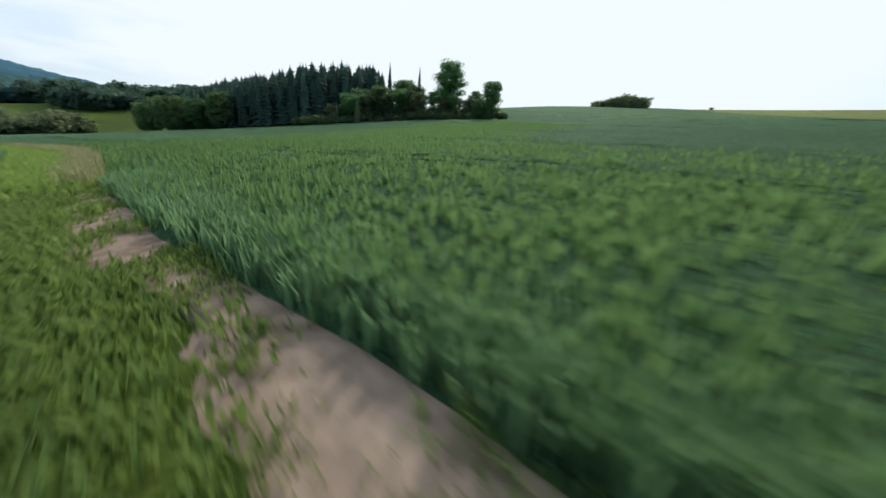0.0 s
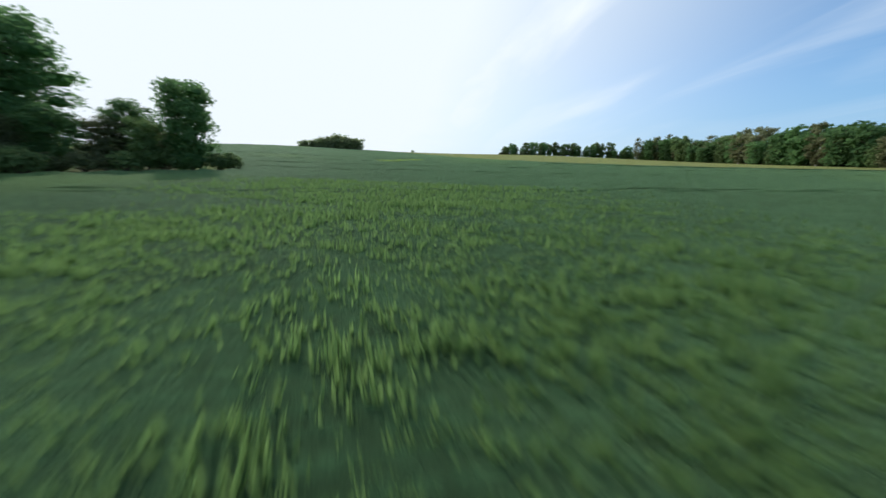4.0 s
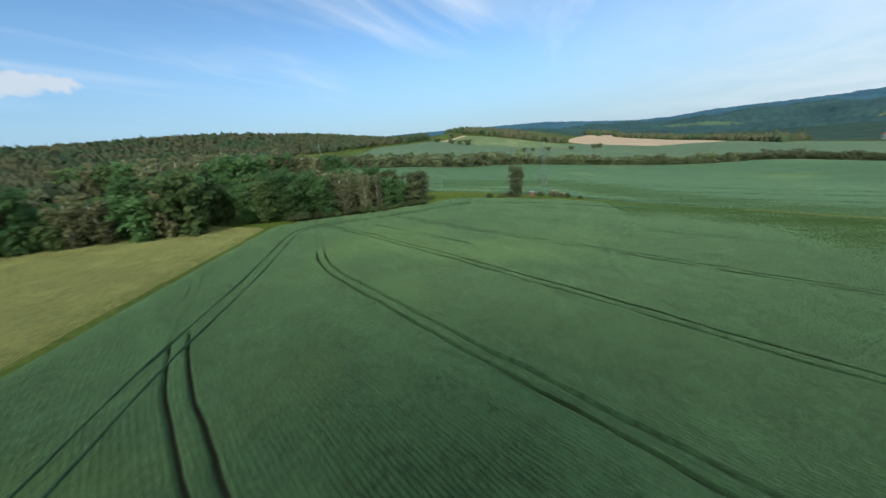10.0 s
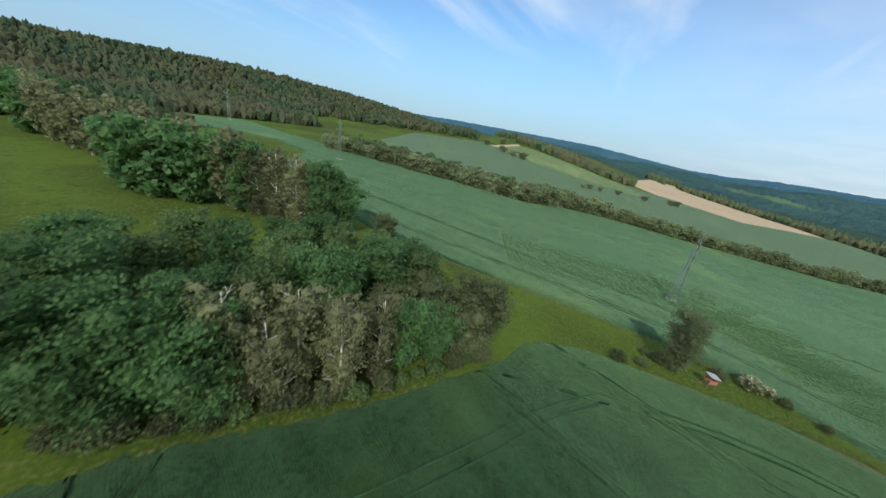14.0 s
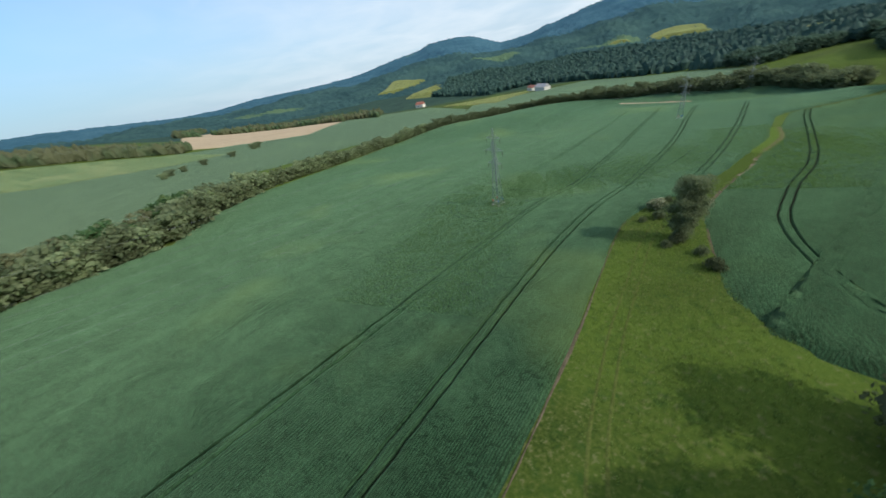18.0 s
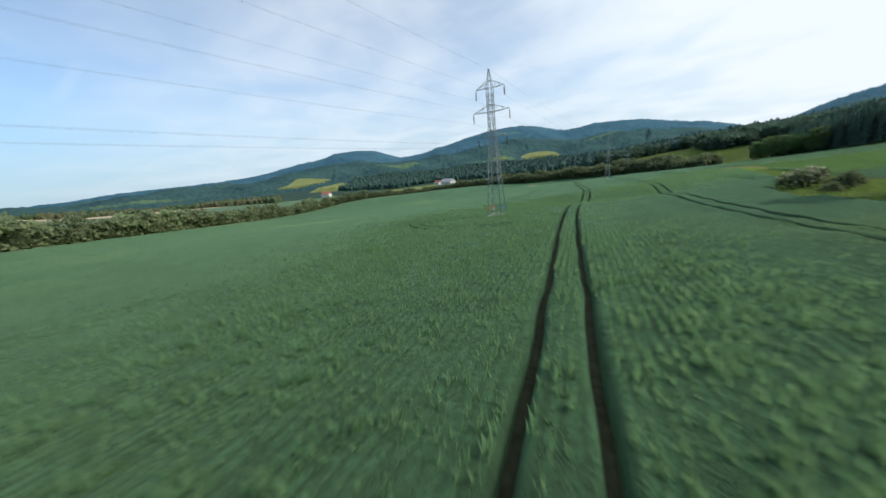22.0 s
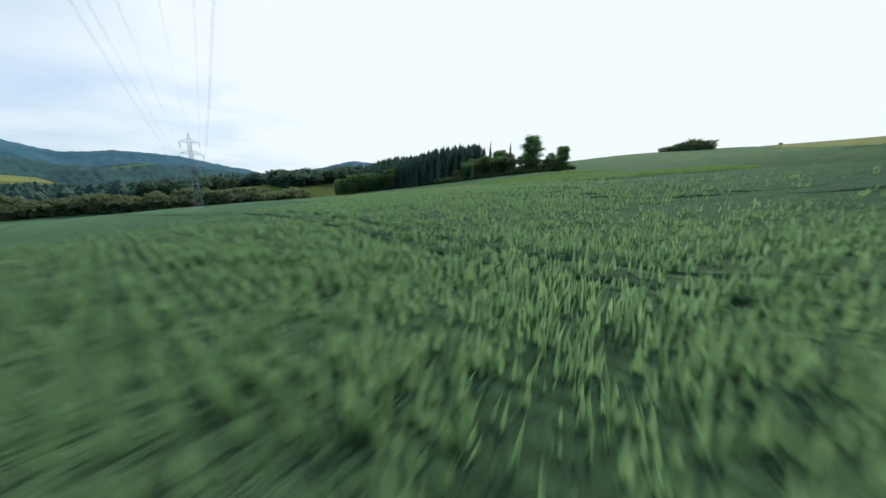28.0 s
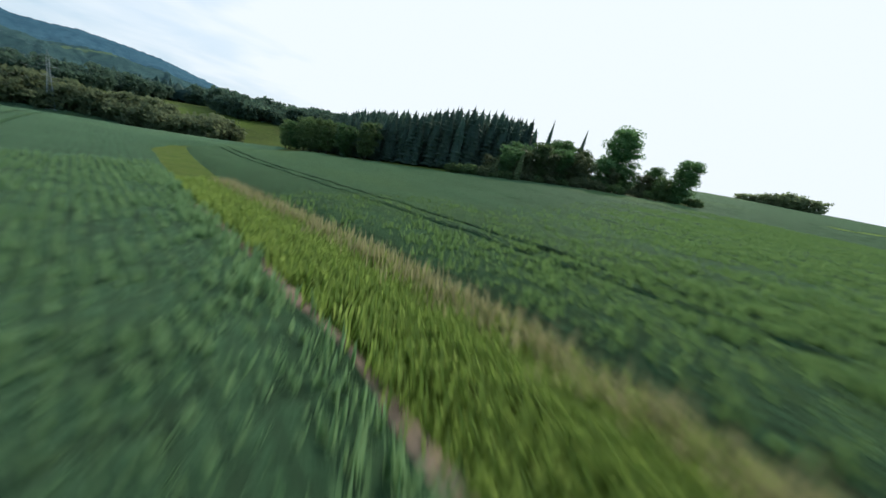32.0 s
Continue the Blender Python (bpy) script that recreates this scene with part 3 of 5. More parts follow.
def wheat_field(name, outline, trams, mat, label, y0, y1, x0, x1, step=1.6, tall=0.55, gaps=(), until=None, worn=None, open_lines=()):
    """A field of standing wheat with sunken wheel tracks along its tramlines, which run over ys from end to end."""
    ys = np.arange(y0, y1 + 0.1, step)
    cols, drop, wide = [], [], []
    lines = []
    for pts in trams:
        yy, xx = np.array([p[0] for p in pts], float), np.array([p[1] for p in pts], float)
        x = np.interp(ys, yy, xx)
        s0, s1 = (xx[1] - xx[0]) / (yy[1] - yy[0]), (xx[-1] - xx[-2]) / (yy[-1] - yy[-2])
        x = np.where(ys < yy[0], xx[0] + s0 * (ys - yy[0]), np.where(ys > yy[-1], xx[-1] + s1 * (ys - yy[-1]), x))
        k = np.convolve(np.pad(x, 4, mode="edge"), np.ones(9) / 9, "valid")
        lines.append((k, ((ys > yy[0] - 1) & (ys < (until or {}).get(len(lines), yy[-1] + 1))) * (worn or {}).get(len(lines), 1.0)))
    lines.sort(key=lambda l: l[0].mean())
    rng = np.random.default_rng(4)

    def fill(a, b, va, vb):
        n = max(2, int(np.median(b - a) / step))
        for t in np.linspace(0, 1, n + 1)[1:-1]:
            cols.append(a + (b - a) * t)
            wide.append(va + (vb - va) * t)
            drop.append(np.zeros(len(ys)))

    edge = np.full(len(ys), x0)
    mids = [float(np.median(k)) for k, _ in lines]
    before = x0
    for (k, live), mid in zip(lines, mids):
        first = True
        for side in (-0.82, 0.82):
            wob = 0.05 * np.sin(ys * 0.7 + side) + 0.03 * rng.standard_normal(len(ys))
            c = k + side + wob
            if first:
                fill(edge, c - 0.48, before, mid + side - 0.48)
                first = False
            else:
                cols.append(k); drop.append(np.zeros(len(ys))); wide.append(mid)
            for off, d in ((-0.48, 0), (-0.21, 0), (-0.14, 1), (0.14, 1), (0.21, 0), (0.48, 0)):
                cols.append(c + off)
                wide.append(mid + side + off)
                drop.append(d * 0.92 * live)
        edge = k + 0.82 + 0.56
        before = mid + 0.82 + 0.56
    fill(edge, np.full(len(ys), x1), before, x1)
    xs = np.array(cols)
    dr = np.array(drop)
    yy = np.broadcast_to(ys, xs.shape)
    sd = inside(outline, xs, yy)
    for cx, cy, r in gaps:
        sd = np.minimum(sd, np.hypot(xs - cx, yy - cy) - r)
    wave = 0.05 * np.sin(xs * 0.31 + yy * 0.17) + 0.04 * np.sin(xs * 1.3 - yy * 0.9) + 0.04 * rng.standard_normal(xs.shape)
    for pts in open_lines:
        wave -= 0.11 * np.clip((20 - apart(pts, xs, yy)) / 12, 0, 1)
    h = (tall + np.maximum(wave, -0.28)) * np.clip((sd + 0.25) / 0.7, 0, 1) * (1 - dr) + 0.03 - 0.5 * np.clip((-sd - 0.3) / 1.0, 0, 1)
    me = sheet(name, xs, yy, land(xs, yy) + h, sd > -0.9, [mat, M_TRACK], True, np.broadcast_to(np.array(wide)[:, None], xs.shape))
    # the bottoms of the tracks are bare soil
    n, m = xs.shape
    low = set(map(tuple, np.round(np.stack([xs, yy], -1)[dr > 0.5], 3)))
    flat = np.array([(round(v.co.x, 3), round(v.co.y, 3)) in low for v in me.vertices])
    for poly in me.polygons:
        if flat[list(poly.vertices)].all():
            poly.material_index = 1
    return tagged(new(name, me), label, "wheat field", kind="structure")


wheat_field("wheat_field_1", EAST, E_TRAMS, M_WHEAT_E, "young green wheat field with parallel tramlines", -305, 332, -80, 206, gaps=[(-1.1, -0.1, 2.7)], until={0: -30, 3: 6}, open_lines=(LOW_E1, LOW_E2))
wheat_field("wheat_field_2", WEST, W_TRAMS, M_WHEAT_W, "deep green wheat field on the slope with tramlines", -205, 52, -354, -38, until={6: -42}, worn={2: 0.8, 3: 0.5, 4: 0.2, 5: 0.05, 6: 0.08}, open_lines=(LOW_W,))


def draped(name, outline, mat, label, step=3.0, lift=0.3, category="field"):
    xs, ys = [p[0] for p in outline], [p[1] for p in outline]
    gx, gy = np.meshgrid(np.arange(min(xs) - step, max(xs) + step, step), np.arange(min(ys) - step, max(ys) + step, step), indexing="ij")
    sd = inside(outline, gx, gy)
    h = lift * np.clip((sd + step * 0.3) / step, 0, 1) - 0.8 * np.clip((-sd) / step, 0, 1)
    return tagged(new(name, sheet(name, gx, gy, land(gx, gy) + h, sd > -step, [mat])), label, category, kind="structure")


draped("barley_field", BARLEY, M_BARLEY, "pale yellow-green barley field beside the wheat", 2.0, 0.5)
draped("far_wheat_field", [(150, 60), (190, 40), (240, -60), (245, -190), (330, -300), (460, -330), (560, -200), (480, -60), (400, 40), (380, 120), (300, 170), (330, 260), (240, 330), (120, 270), (80, 200), (75, 140), (110, 95)],
       M_FARFIELD, "blue-green wheat field beyond the hedge", 9.0, 0.8)
draped("far_wheat_field_south", [(206, -215), (203, -272), (140, -310), (30, -308), (10, -360), (95, -450), (250, -518), (300, -440), (345, -330), (248, -190)], M_FARFIELD, "blue-green wheat field below the wooded slope", 9.0, 0.8)
draped("vineyard_slope", [(307, 238), (391, 234), (394, 186), (384, 69), (325, 31), (294, 76), (270, 149), (292, 200)], M_VINE, "dry grassy slope with rows of young vines", 6.0, 1.2)
draped("ripe_field", [(437, 67), (763, 54), (960, -60), (792, -98), (521, -178), (386, -70), (396, -6)], M_SAND, "bare sandy field beyond the valley", 8.0, 1.2)
draped("dirt_path", [(308, 244), (389, 240), (391, 233), (312, 236)], M_SAND, "pale dirt path up the dry slope", 2.0, 1.7)
draped("dry_strip", [(432, -336), (327, -449), (318, -445), (301, -340)], M_BARLEY, "strip of dry grass beside the farm", 6.0, 1.4)
draped("bare_patch", [(84, -266), (27, -270), (26, -274), (84, -272)], M_SAND, "bare sandy patch at the end of the wheat", 1.5, 0.8)
for n, pts in enumerate(([(408, -1178), (259, -1193), (338, -1404), (449, -1290)], [(544, -1137), (454, -1145), (484, -1195)], [(992, -508), (969, -636), (1116, -823), (1194, -704)], [(760, -484), (889, -713), (661, -490)],
                         [(36, -640), (-20, -640), (-28, -690), (30, -700)], [(-60, -820), (-175, -800), (-190, -960), (-80, -960)])):
    draped("hill_meadow_%d" % (n + 1), pts, M_BARLEY, "yellow-green meadow between the woods of the hill", 14.0, 10.0)


def ribbon(pts, width, lift, name, mat, seed=1, step=0.8, ragged=0.15):
    """A band of ground cover that follows a line."""
    p = np.array(pts, float)
    s = np.r_[0, np.cumsum(np.hypot(*np.diff(p, axis=0).T))]
    t = np.arange(0, s[-1], step)
    x, y = np.interp(t, s, p[:, 0]), np.interp(t, s, p[:, 1])
    pad = 5
    sm = lambda a: np.convolve(np.pad(a, pad, mode="edge"), np.ones(2 * pad + 1) / (2 * pad + 1), "valid")
    x, y = sm(x), sm(y)
    dx, dy = np.gradient(x), np.gradient(y)
    l = np.hypot(dx, dy) + 1e-9
    nx, ny = -dy / l, dx / l
    rng = np.random.default_rng(seed)
    w = lambda: width / 2 * (1 + ragged * sm(rng.standard_normal(len(x)) * 2))
    rows = []
    for f in (-1.0, -0.5, 0.0, 0.5, 1.0):
        k = w() if abs(f) == 1 else np.full(len(x), width / 2)
        rows.append((x + nx * f * k, y + ny * f * k, lift * (1 if abs(f) < 1 else 0.2)))
    xs, ys = np.array([r[0] for r in rows]), np.array([r[1] for r in rows])
    h = np.array([np.full(len(x), r[2]) for r in rows])
    return sheet(name, xs, ys, land(xs, ys) + h, None, [mat])


def offset_line(pts, d):
    p = np.array(pts, float)
    g = np.gradient(p, axis=0)
    l = np.hypot(*g.T) + 1e-9
    return [(a - g2 / k * d, b + g1 / k * d) for (a, b), (g1, g2), k in zip(p, g, l)]


STRIP = [(-42, -150), (-42.8, -135), (-44.2, -115), (-46.8, -101), (-47.7, -93), (-47.4, -83), (-46.6, -73), (-46.4, -66), (-46.4, -58), (-46.2, -52), (-45.9, -45), (-45.0, -32), (-44, -20)]
tagged(new("soil_edge", ribbon([(-48.0, -74), (-47.9, -68), (-47.8, -64), (-48.1, -60), (-48.4, -56), (-48.4, -52), (-47.9, -45)], 1.15, 0.06, "soil_edge", M_SOIL, 3, 0.35, ragged=0.95)),
       "bare sandy soil along the edge of the wheat", "bare soil", kind="structure")
tagged(new("soil_edge_north", ribbon([(-48.0, -45), (-47.2, -32), (-47.6, -20), (-50.2, -10), (-53.9, 2), (-58.7, 12.5), (-62.8, 18.8), (-68, 22.6)], 0.50, 0.05, "soil_edge_north", M_EDGE, 13, ragged=0.9)),
       "ragged line of bare soil beside the wheat", "bare soil", kind="structure")
tagged(new("soil_edge_south", ribbon([(x + 1.75, y) for x, y in STRIP[2:7]], 0.55, 0.05, "soil_edge_south", M_SOIL, 4, ragged=0.5)),
       "thin bare soil beside the grass strip", "bare soil", kind="structure")
tagged(new("soil_edge_east", ribbon([(-36.6, -6), (-36.9, -1), (-39.9, 10.4), (-45.2, 28), (-48.6, 39.5), (-51.1, 49.3), (-53.8, 60)], 0.30, 0.05, "soil_edge_east", M_EDGE, 5, ragged=0.9)),
       "thin line of bare soil between meadow and wheat", "bare soil", kind="structure")
HEADLAND = [(-199, -33.5), (-188.6, -24.8), (-174, -10.5), (-169.2, -5.4), (-155.8, 6), (-148.1, 13), (-140.8, 20), (-133.5, 26.8), (-127.8, 31), (-120, 30.5), (-108, 24), (-92, 18), (-80, 14), (-71, 9)]
RING = [(-1.2 + 14.0 * math.cos(a), -0.6 + 14.4 * math.sin(a)) for a in np.linspace(radians(30), radians(128), 24)]
ARC = [(-1.2 + 14.0 * math.cos(a), -0.6 + 14.4 * math.sin(a)) for a in np.linspace(radians(252), radians(312), 18)]
# flat bands on top of the wheat; rut shade is in their dark colour
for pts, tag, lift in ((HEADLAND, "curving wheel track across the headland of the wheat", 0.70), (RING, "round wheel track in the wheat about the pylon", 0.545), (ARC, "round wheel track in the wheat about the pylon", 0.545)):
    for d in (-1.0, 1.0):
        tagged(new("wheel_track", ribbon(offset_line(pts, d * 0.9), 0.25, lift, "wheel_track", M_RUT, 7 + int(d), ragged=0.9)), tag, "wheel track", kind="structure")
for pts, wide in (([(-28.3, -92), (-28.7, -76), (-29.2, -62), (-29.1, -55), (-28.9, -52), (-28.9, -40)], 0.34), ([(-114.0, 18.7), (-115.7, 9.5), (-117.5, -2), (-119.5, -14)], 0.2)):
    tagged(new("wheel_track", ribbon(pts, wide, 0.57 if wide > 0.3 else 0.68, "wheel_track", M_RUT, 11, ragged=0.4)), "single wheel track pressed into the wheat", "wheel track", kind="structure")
tagged(new("pylon_plot", ribbon([(-1.2, -3.2), (-1.2, 2.8)], 6.0, 0.04, "pylon_plot", M_GROUND, 9, 0.4, 0.3)), "rough weedy plot under the pylon", "weeds", kind="structure")

LANE = [(-42.5, -6), (-44, 5), (-47.5, 18), (-51, 32), (-56, 47), (-60.5, 56), (-68, 65), (-80, 74), (-96, 84), (-120, 96)]
for d in (-0.85, 0.85):
    tagged(new("grass_lane", ribbon(offset_line(LANE, d), 0.36, 0.03, "grass_lane", M_LANE, 17 + int(d))), "pale wheel lane pressed into the meadow grass", "grass lane", kind="structure")


# ---- helpers for things ----
def part(name, mesh, parent, label="", at=None):
    ob = new(name, mesh)
    ob.parent = parent
    if at is not None:
        ob.matrix_basis = at
    if label:
        ob["label"] = label
    return ob


def empty(name, label, category, group="", m=None):
    ob = tagged(new(name), label, category, group)
    ob.empty_display_size = 0.5
    if m is not None:
        ob.matrix_basis = m
    return ob


def mesh_of(name, verts, faces, *mats, smooth=False, index=None):
    me = bpy.data.meshes.new(name)
    me.from_pydata([tuple(v) for v in verts], [], [tuple(f) for f in faces])
    for mat in mats:
        me.materials.append(mat)
    if smooth:
        me.shade_smooth()
    if index is not None:
        me.polygons.foreach_set("material_index", index)
    return me


class Shape:
    """Collects pieces of one mesh."""

    def __init__(self):
        self.v, self.f = [], []

    def add(self, verts, faces):
        o = len(self.v)
        self.v += [tuple(p) for p in verts]
        self.f += [tuple(i + o for i in f) for f in faces]
        return self

    def tube(self, pts, radii, sides=7, cap=True):
        pts = [Vector(p) for p in pts]
        rings = []
        ref = Vector((0.31, 0.17, 0.93))
        for k, p in enumerate(pts):
            d = (pts[min(k + 1, len(pts) - 1)] - pts[max(k - 1, 0)]).normalized()
            a = d.cross(ref if abs(d.dot(ref)) < 0.95 else Vector((1, 0, 0))).normalized()
            b = d.cross(a)
            rings.append([p + (a * math.cos(t) + b * math.sin(t)) * radii[k] for t in np.linspace(0, 2 * math.pi, sides, endpoint=False)])
        v = [q for r in rings for q in r]
        f = [(k * sides + i, k * sides + (i + 1) % sides, (k + 1) * sides + (i + 1) % sides, (k + 1) * sides + i) for k in range(len(pts) - 1) for i in range(sides)]
        if cap:
            f += [tuple(range(sides))[::-1], tuple(range(len(v) - sides, len(v)))]
        return self.add(v, f)

    def beam(self, a, b, w, h=None):
        """A straight bar with an L-like flat section."""
        return self.tube([a, b], [w, w], 4)

    def box(self, c, s):
        c, s = Vector(c), Vector(s) / 2
        v = [c + Vector((x * s.x, y * s.y, z * s.z)) for x in (-1, 1) for y in (-1, 1) for z in (-1, 1)]
        return self.add(v, [(0, 1, 3, 2), (4, 6, 7, 5), (0, 4, 5, 1), (2, 3, 7, 6), (0, 2, 6, 4), (1, 5, 7, 3)])

    def mesh(self, name, mat, smooth=False):
        return mesh_of(name, self.v, self.f, mat, smooth=smooth)


def ico(detail):
    bm = bmesh.new()
    bmesh.ops.create_icosphere(bm, subdivisions=detail, radius=1)
    v = np.array([p.co[:] for p in bm.verts])
    f = np.array([[p.index for p in q.verts] for q in bm.faces])
    bm.free()
    return v, f


ICO1, ICO2 = ico(1), ico(2)


def leaf_cloud(rng, centres, sizes, count, leaf_size, droop=0.0, core=0.5):
    """Leaves through and over lumps, with a ragged core inside each: verts and faces (quads and tris)."""
    V, F = [], []
    o = 0
    for c, s in zip(centres, sizes):
        v, f = ICO1
        k = 1 + 0.3 * rng.standard_normal((len(v), 1))
        V.append(v * k * s * core + c)
        F += (f + o).tolist()
        o += len(v)
    weights = np.prod(sizes, 1) ** 0.66
    which = rng.choice(len(centres), count, p=weights / weights.sum())
    d = rng.standard_normal((count, 3))
    d /= np.linalg.norm(d, axis=1)[:, None]
    d[:, 2] = np.where((d[:, 2] < -0.3) & (rng.random(count) < 0.6), -d[:, 2], d[:, 2])
    r = 0.55 + 0.62 * rng.random((count, 1)) ** 0.8
    p = centres[which] + d * sizes[which] * r
    p[:, 2] -= droop * rng.random(count)
    n = 0.7 * d + 0.9 * rng.standard_normal((count, 3))
    n /= np.linalg.norm(n, axis=1)[:, None]
    a = np.cross(n, rng.standard_normal((count, 3)))
    a /= np.linalg.norm(a, axis=1)[:, None]
    b = np.cross(n, a)
    s = leaf_size * (0.5 + 0.9 * rng.random((count, 1)))
    q = np.stack([p - a * s, p + b * s * 0.7 + n * s * 0.15, p + a * s, p - b * s * 0.7 + n * s * 0.15], 1).reshape(-1, 3)
    V.append(q)
    F += (np.arange(count * 4).reshape(-1, 4) + o).tolist()
    return np.concatenate(V), F


def limbs(rng, height, trunk, first, n, spread, mat, name, lean=0.3):
    """Trunk mesh and limb mesh of a broad tree."""
    t = Shape()
    pts = [(lean * math.sin(z * 0.4) * z / height, lean * math.cos(z * 0.3) * z / height, z) for z in np.linspace(-0.4, height * 0.86, 8)]
    t.tube(pts, [trunk * (1.35 if k == 0 else 1 - 0.85 * k / 7) for k in range(8)], 8)
    b = Shape()
    for k in range(n):
        z = first + (height * 0.8 - first) * (k + 0.5) / n
        a = k * 2.4 + rng.random()
        l = spread * (1.0 - 0.5 * (z / height)) * (0.7 + 0.5 * rng.random())
        dx, dy = math.cos(a), math.sin(a)
        p0 = (lean * math.sin(z * 0.4) * z / height, lean * math.cos(z * 0.3) * z / height, z)
        p1 = (p0[0] + dx * l * 0.5, p0[1] + dy * l * 0.5, z + l * 0.35)
        p2 = (p0[0] + dx * l, p0[1] + dy * l, z + l * 0.75)
        r = trunk * 0.42 * (1 - 0.6 * z / height)
        b.tube([p0, p1, p2], [r, r * 0.6, r * 0.15], 5)
        for s in (-1, 1):
            q = (p1[0] + (dx * 0.5 - dy * s * 0.6) * l * 0.5, p1[1] + (dy * 0.5 + dx * s * 0.6) * l * 0.5, p1[2] + l * 0.35)
            b.tube([p1, q], [r * 0.45, r * 0.1], 4)
    return t.mesh(name + "_trunk", mat, True), b.mesh(name + "_limbs", mat, True)


def broad_tree(name, seed, height, width, leaves, bark, crown_mat, label, base=0.18, lumps=26, leaf_size=0.34, droop=0.0, top=0.9, trunk=None, lump=0.30, boughs=11):
    """A leafy tree with its foot at the origin: trunk, limbs and a crown of many clumps."""
    rng = np.random.default_rng(seed)
    ob = empty(name, label, "tree")
    tm, lm = limbs(rng, height, trunk or height * 0.02, height * base, boughs, width * 0.8, bark, name)
    part("trunk", tm, ob)
    part("branchwork", lm, ob)
    c, s = [], []
    for k in range(lumps):
        u = (k + 0.5) / lumps
        z = height * (base + (top - base) * u)
        prof = math.sin(math.pi * min(1, 0.12 + 0.88 * (1 - u)) ** 0.8) ** 0.6
        r = width * prof * (0.25 + 0.65 * rng.random())
        a = k * 2.399 + 0.5 * rng.random()
        e = width * (lump + 0.20 * rng.random())
        c.append((r * math.cos(a), r * math.sin(a), z + 0.3 * rng.standard_normal()))
        s.append((e * (0.9 + 0.3 * rng.random()), e * (0.9 + 0.3 * rng.random()), e * (0.62 + 0.25 * rng.random())))
    v, f = leaf_cloud(rng, np.array(c), np.array(s), leaves, leaf_size, droop)
    part("crown", mesh_of(name + "_crown", v, f, crown_mat), ob)
    return ob


def spruce(name, seed, height, label, mat=None, width=0.17, tiers=15, taper=0.75):
    """A spruce: straight trunk with drooping, ragged tiers of boughs."""
    rng = np.random.default_rng(seed)
    ob = empty(name, label, "tree")
    t = Shape().tube([(0, 0, -0.4), (0, 0, height * 0.5), (0, 0, height * 0.97)], [height * 0.014, height * 0.009, 0.02], 6)
    part("trunk", t.mesh(name + "_trunk", M_BARK, True), ob)
    s = Shape()
    # ragged inner mass of old boughs
    sides, levels = 9, 7
    ring = [[((0.62 * height * width * (1 - q / levels) ** taper + 0.06) * (0.75 + 0.5 * rng.random()) * math.cos(2 * math.pi * j / sides), (0.62 * height * width * (1 - q / levels) ** taper + 0.06) * (0.75 + 0.5 * rng.random()) * math.sin(2 * math.pi * j / sides),
              height * (0.03 + 0.93 * q / levels)) for j in range(sides)] for q in range(levels + 1)]
    s.add([p for r in ring for p in r], [(q * sides + j, q * sides + (j + 1) % sides, (q + 1) * sides + (j + 1) % sides, (q + 1) * sides + j) for q in range(levels) for j in range(sides)])
    for k in range(tiers):
        u = k / (tiers - 1)
        z = height * (0.07 + 0.89 * u)
        r = height * width * (1 - u) ** taper + 0.18
        n = max(6, int(13 * (1 - 0.45 * u)))
        for j in range(n):
            a = 2 * math.pi * j / n + rng.random() * 0.6 + k
            l = r * (0.65 + 0.55 * rng.random())
            w = l * (0.28 + 0.1 * rng.random())
            dx, dy = math.cos(a), math.sin(a)
            sag = 0.28 * l + 0.15 * rng.random()
            s.add([(0, 0, z + 0.35), (dx * l * 0.55 - dy * w, dy * l * 0.55 + dx * w, z - sag * 0.5), (dx * l, dy * l, z - sag + 0.1), (dx * l * 0.55 + dy * w, dy * l * 0.55 - dx * w, z - sag * 0.5),
                   (dx * l * 0.5, dy * l * 0.5, z + 0.10)],
                  [(0, 1, 4), (1, 2, 4), (2, 3, 4), (3, 0, 4)])
    s.tube([(0, 0, height * 0.9), (0, 0, height * 0.99)], [0.14, 0.02], 5)
    part("crown", s.mesh(name + "_crown", mat or M_SPRUCE), ob)
    return ob


def shrub(name, seed, radius, tall, leaves, mat, label, leaf_size=0.2, lumps=12, blossom=0, category="bush"):
    rng = np.random.default_rng(seed)
    ob = empty(name, label, category)
    st = Shape()
    for k in range(6):
        a = k * 1.05 + rng.random() * 0.4
        st.tube([(0.1 * math.cos(a), 0.1 * math.sin(a), -0.2), (radius * 0.3 * math.cos(a), radius * 0.3 * math.sin(a), tall * 0.4), (radius * 0.6 * math.cos(a), radius * 0.6 * math.sin(a), tall * 0.75)],
                [0.05 * radius, 0.035 * radius, 0.01], 5)
    part("stemwork", st.mesh(name + "_stems", M_BARK), ob)
    c, s = [], []
    for k in range(lumps):
        a, u = k * 2.4, (k + 0.5) / lumps
        r = radius * math.sqrt(u) * 0.72
        z = tall * (0.30 + 0.52 * (1 - u) * (0.6 + 0.4 * rng.random())) + 0.1
        e = radius * (0.34 + 0.18 * rng.random())
        c.append((r * math.cos(a), r * math.sin(a), z))
        s.append((e, e, min(e * 0.9, z)))
    v, f = leaf_cloud(rng, np.array(c), np.array(s), leaves, leaf_size)
    part("foliage", mesh_of(name + "_foliage", v, f, mat), ob)
    if blossom:
        v, f = leaf_cloud(rng, np.array(c) + (0, 0, 0.12 * radius), np.array(s) * 0.98, blossom, leaf_size * 0.8, core=0.1)
        part("blossom", mesh_of(name + "_blossom", v, f, M_BLOSSOM), ob, "creamy white flower heads")
    return ob


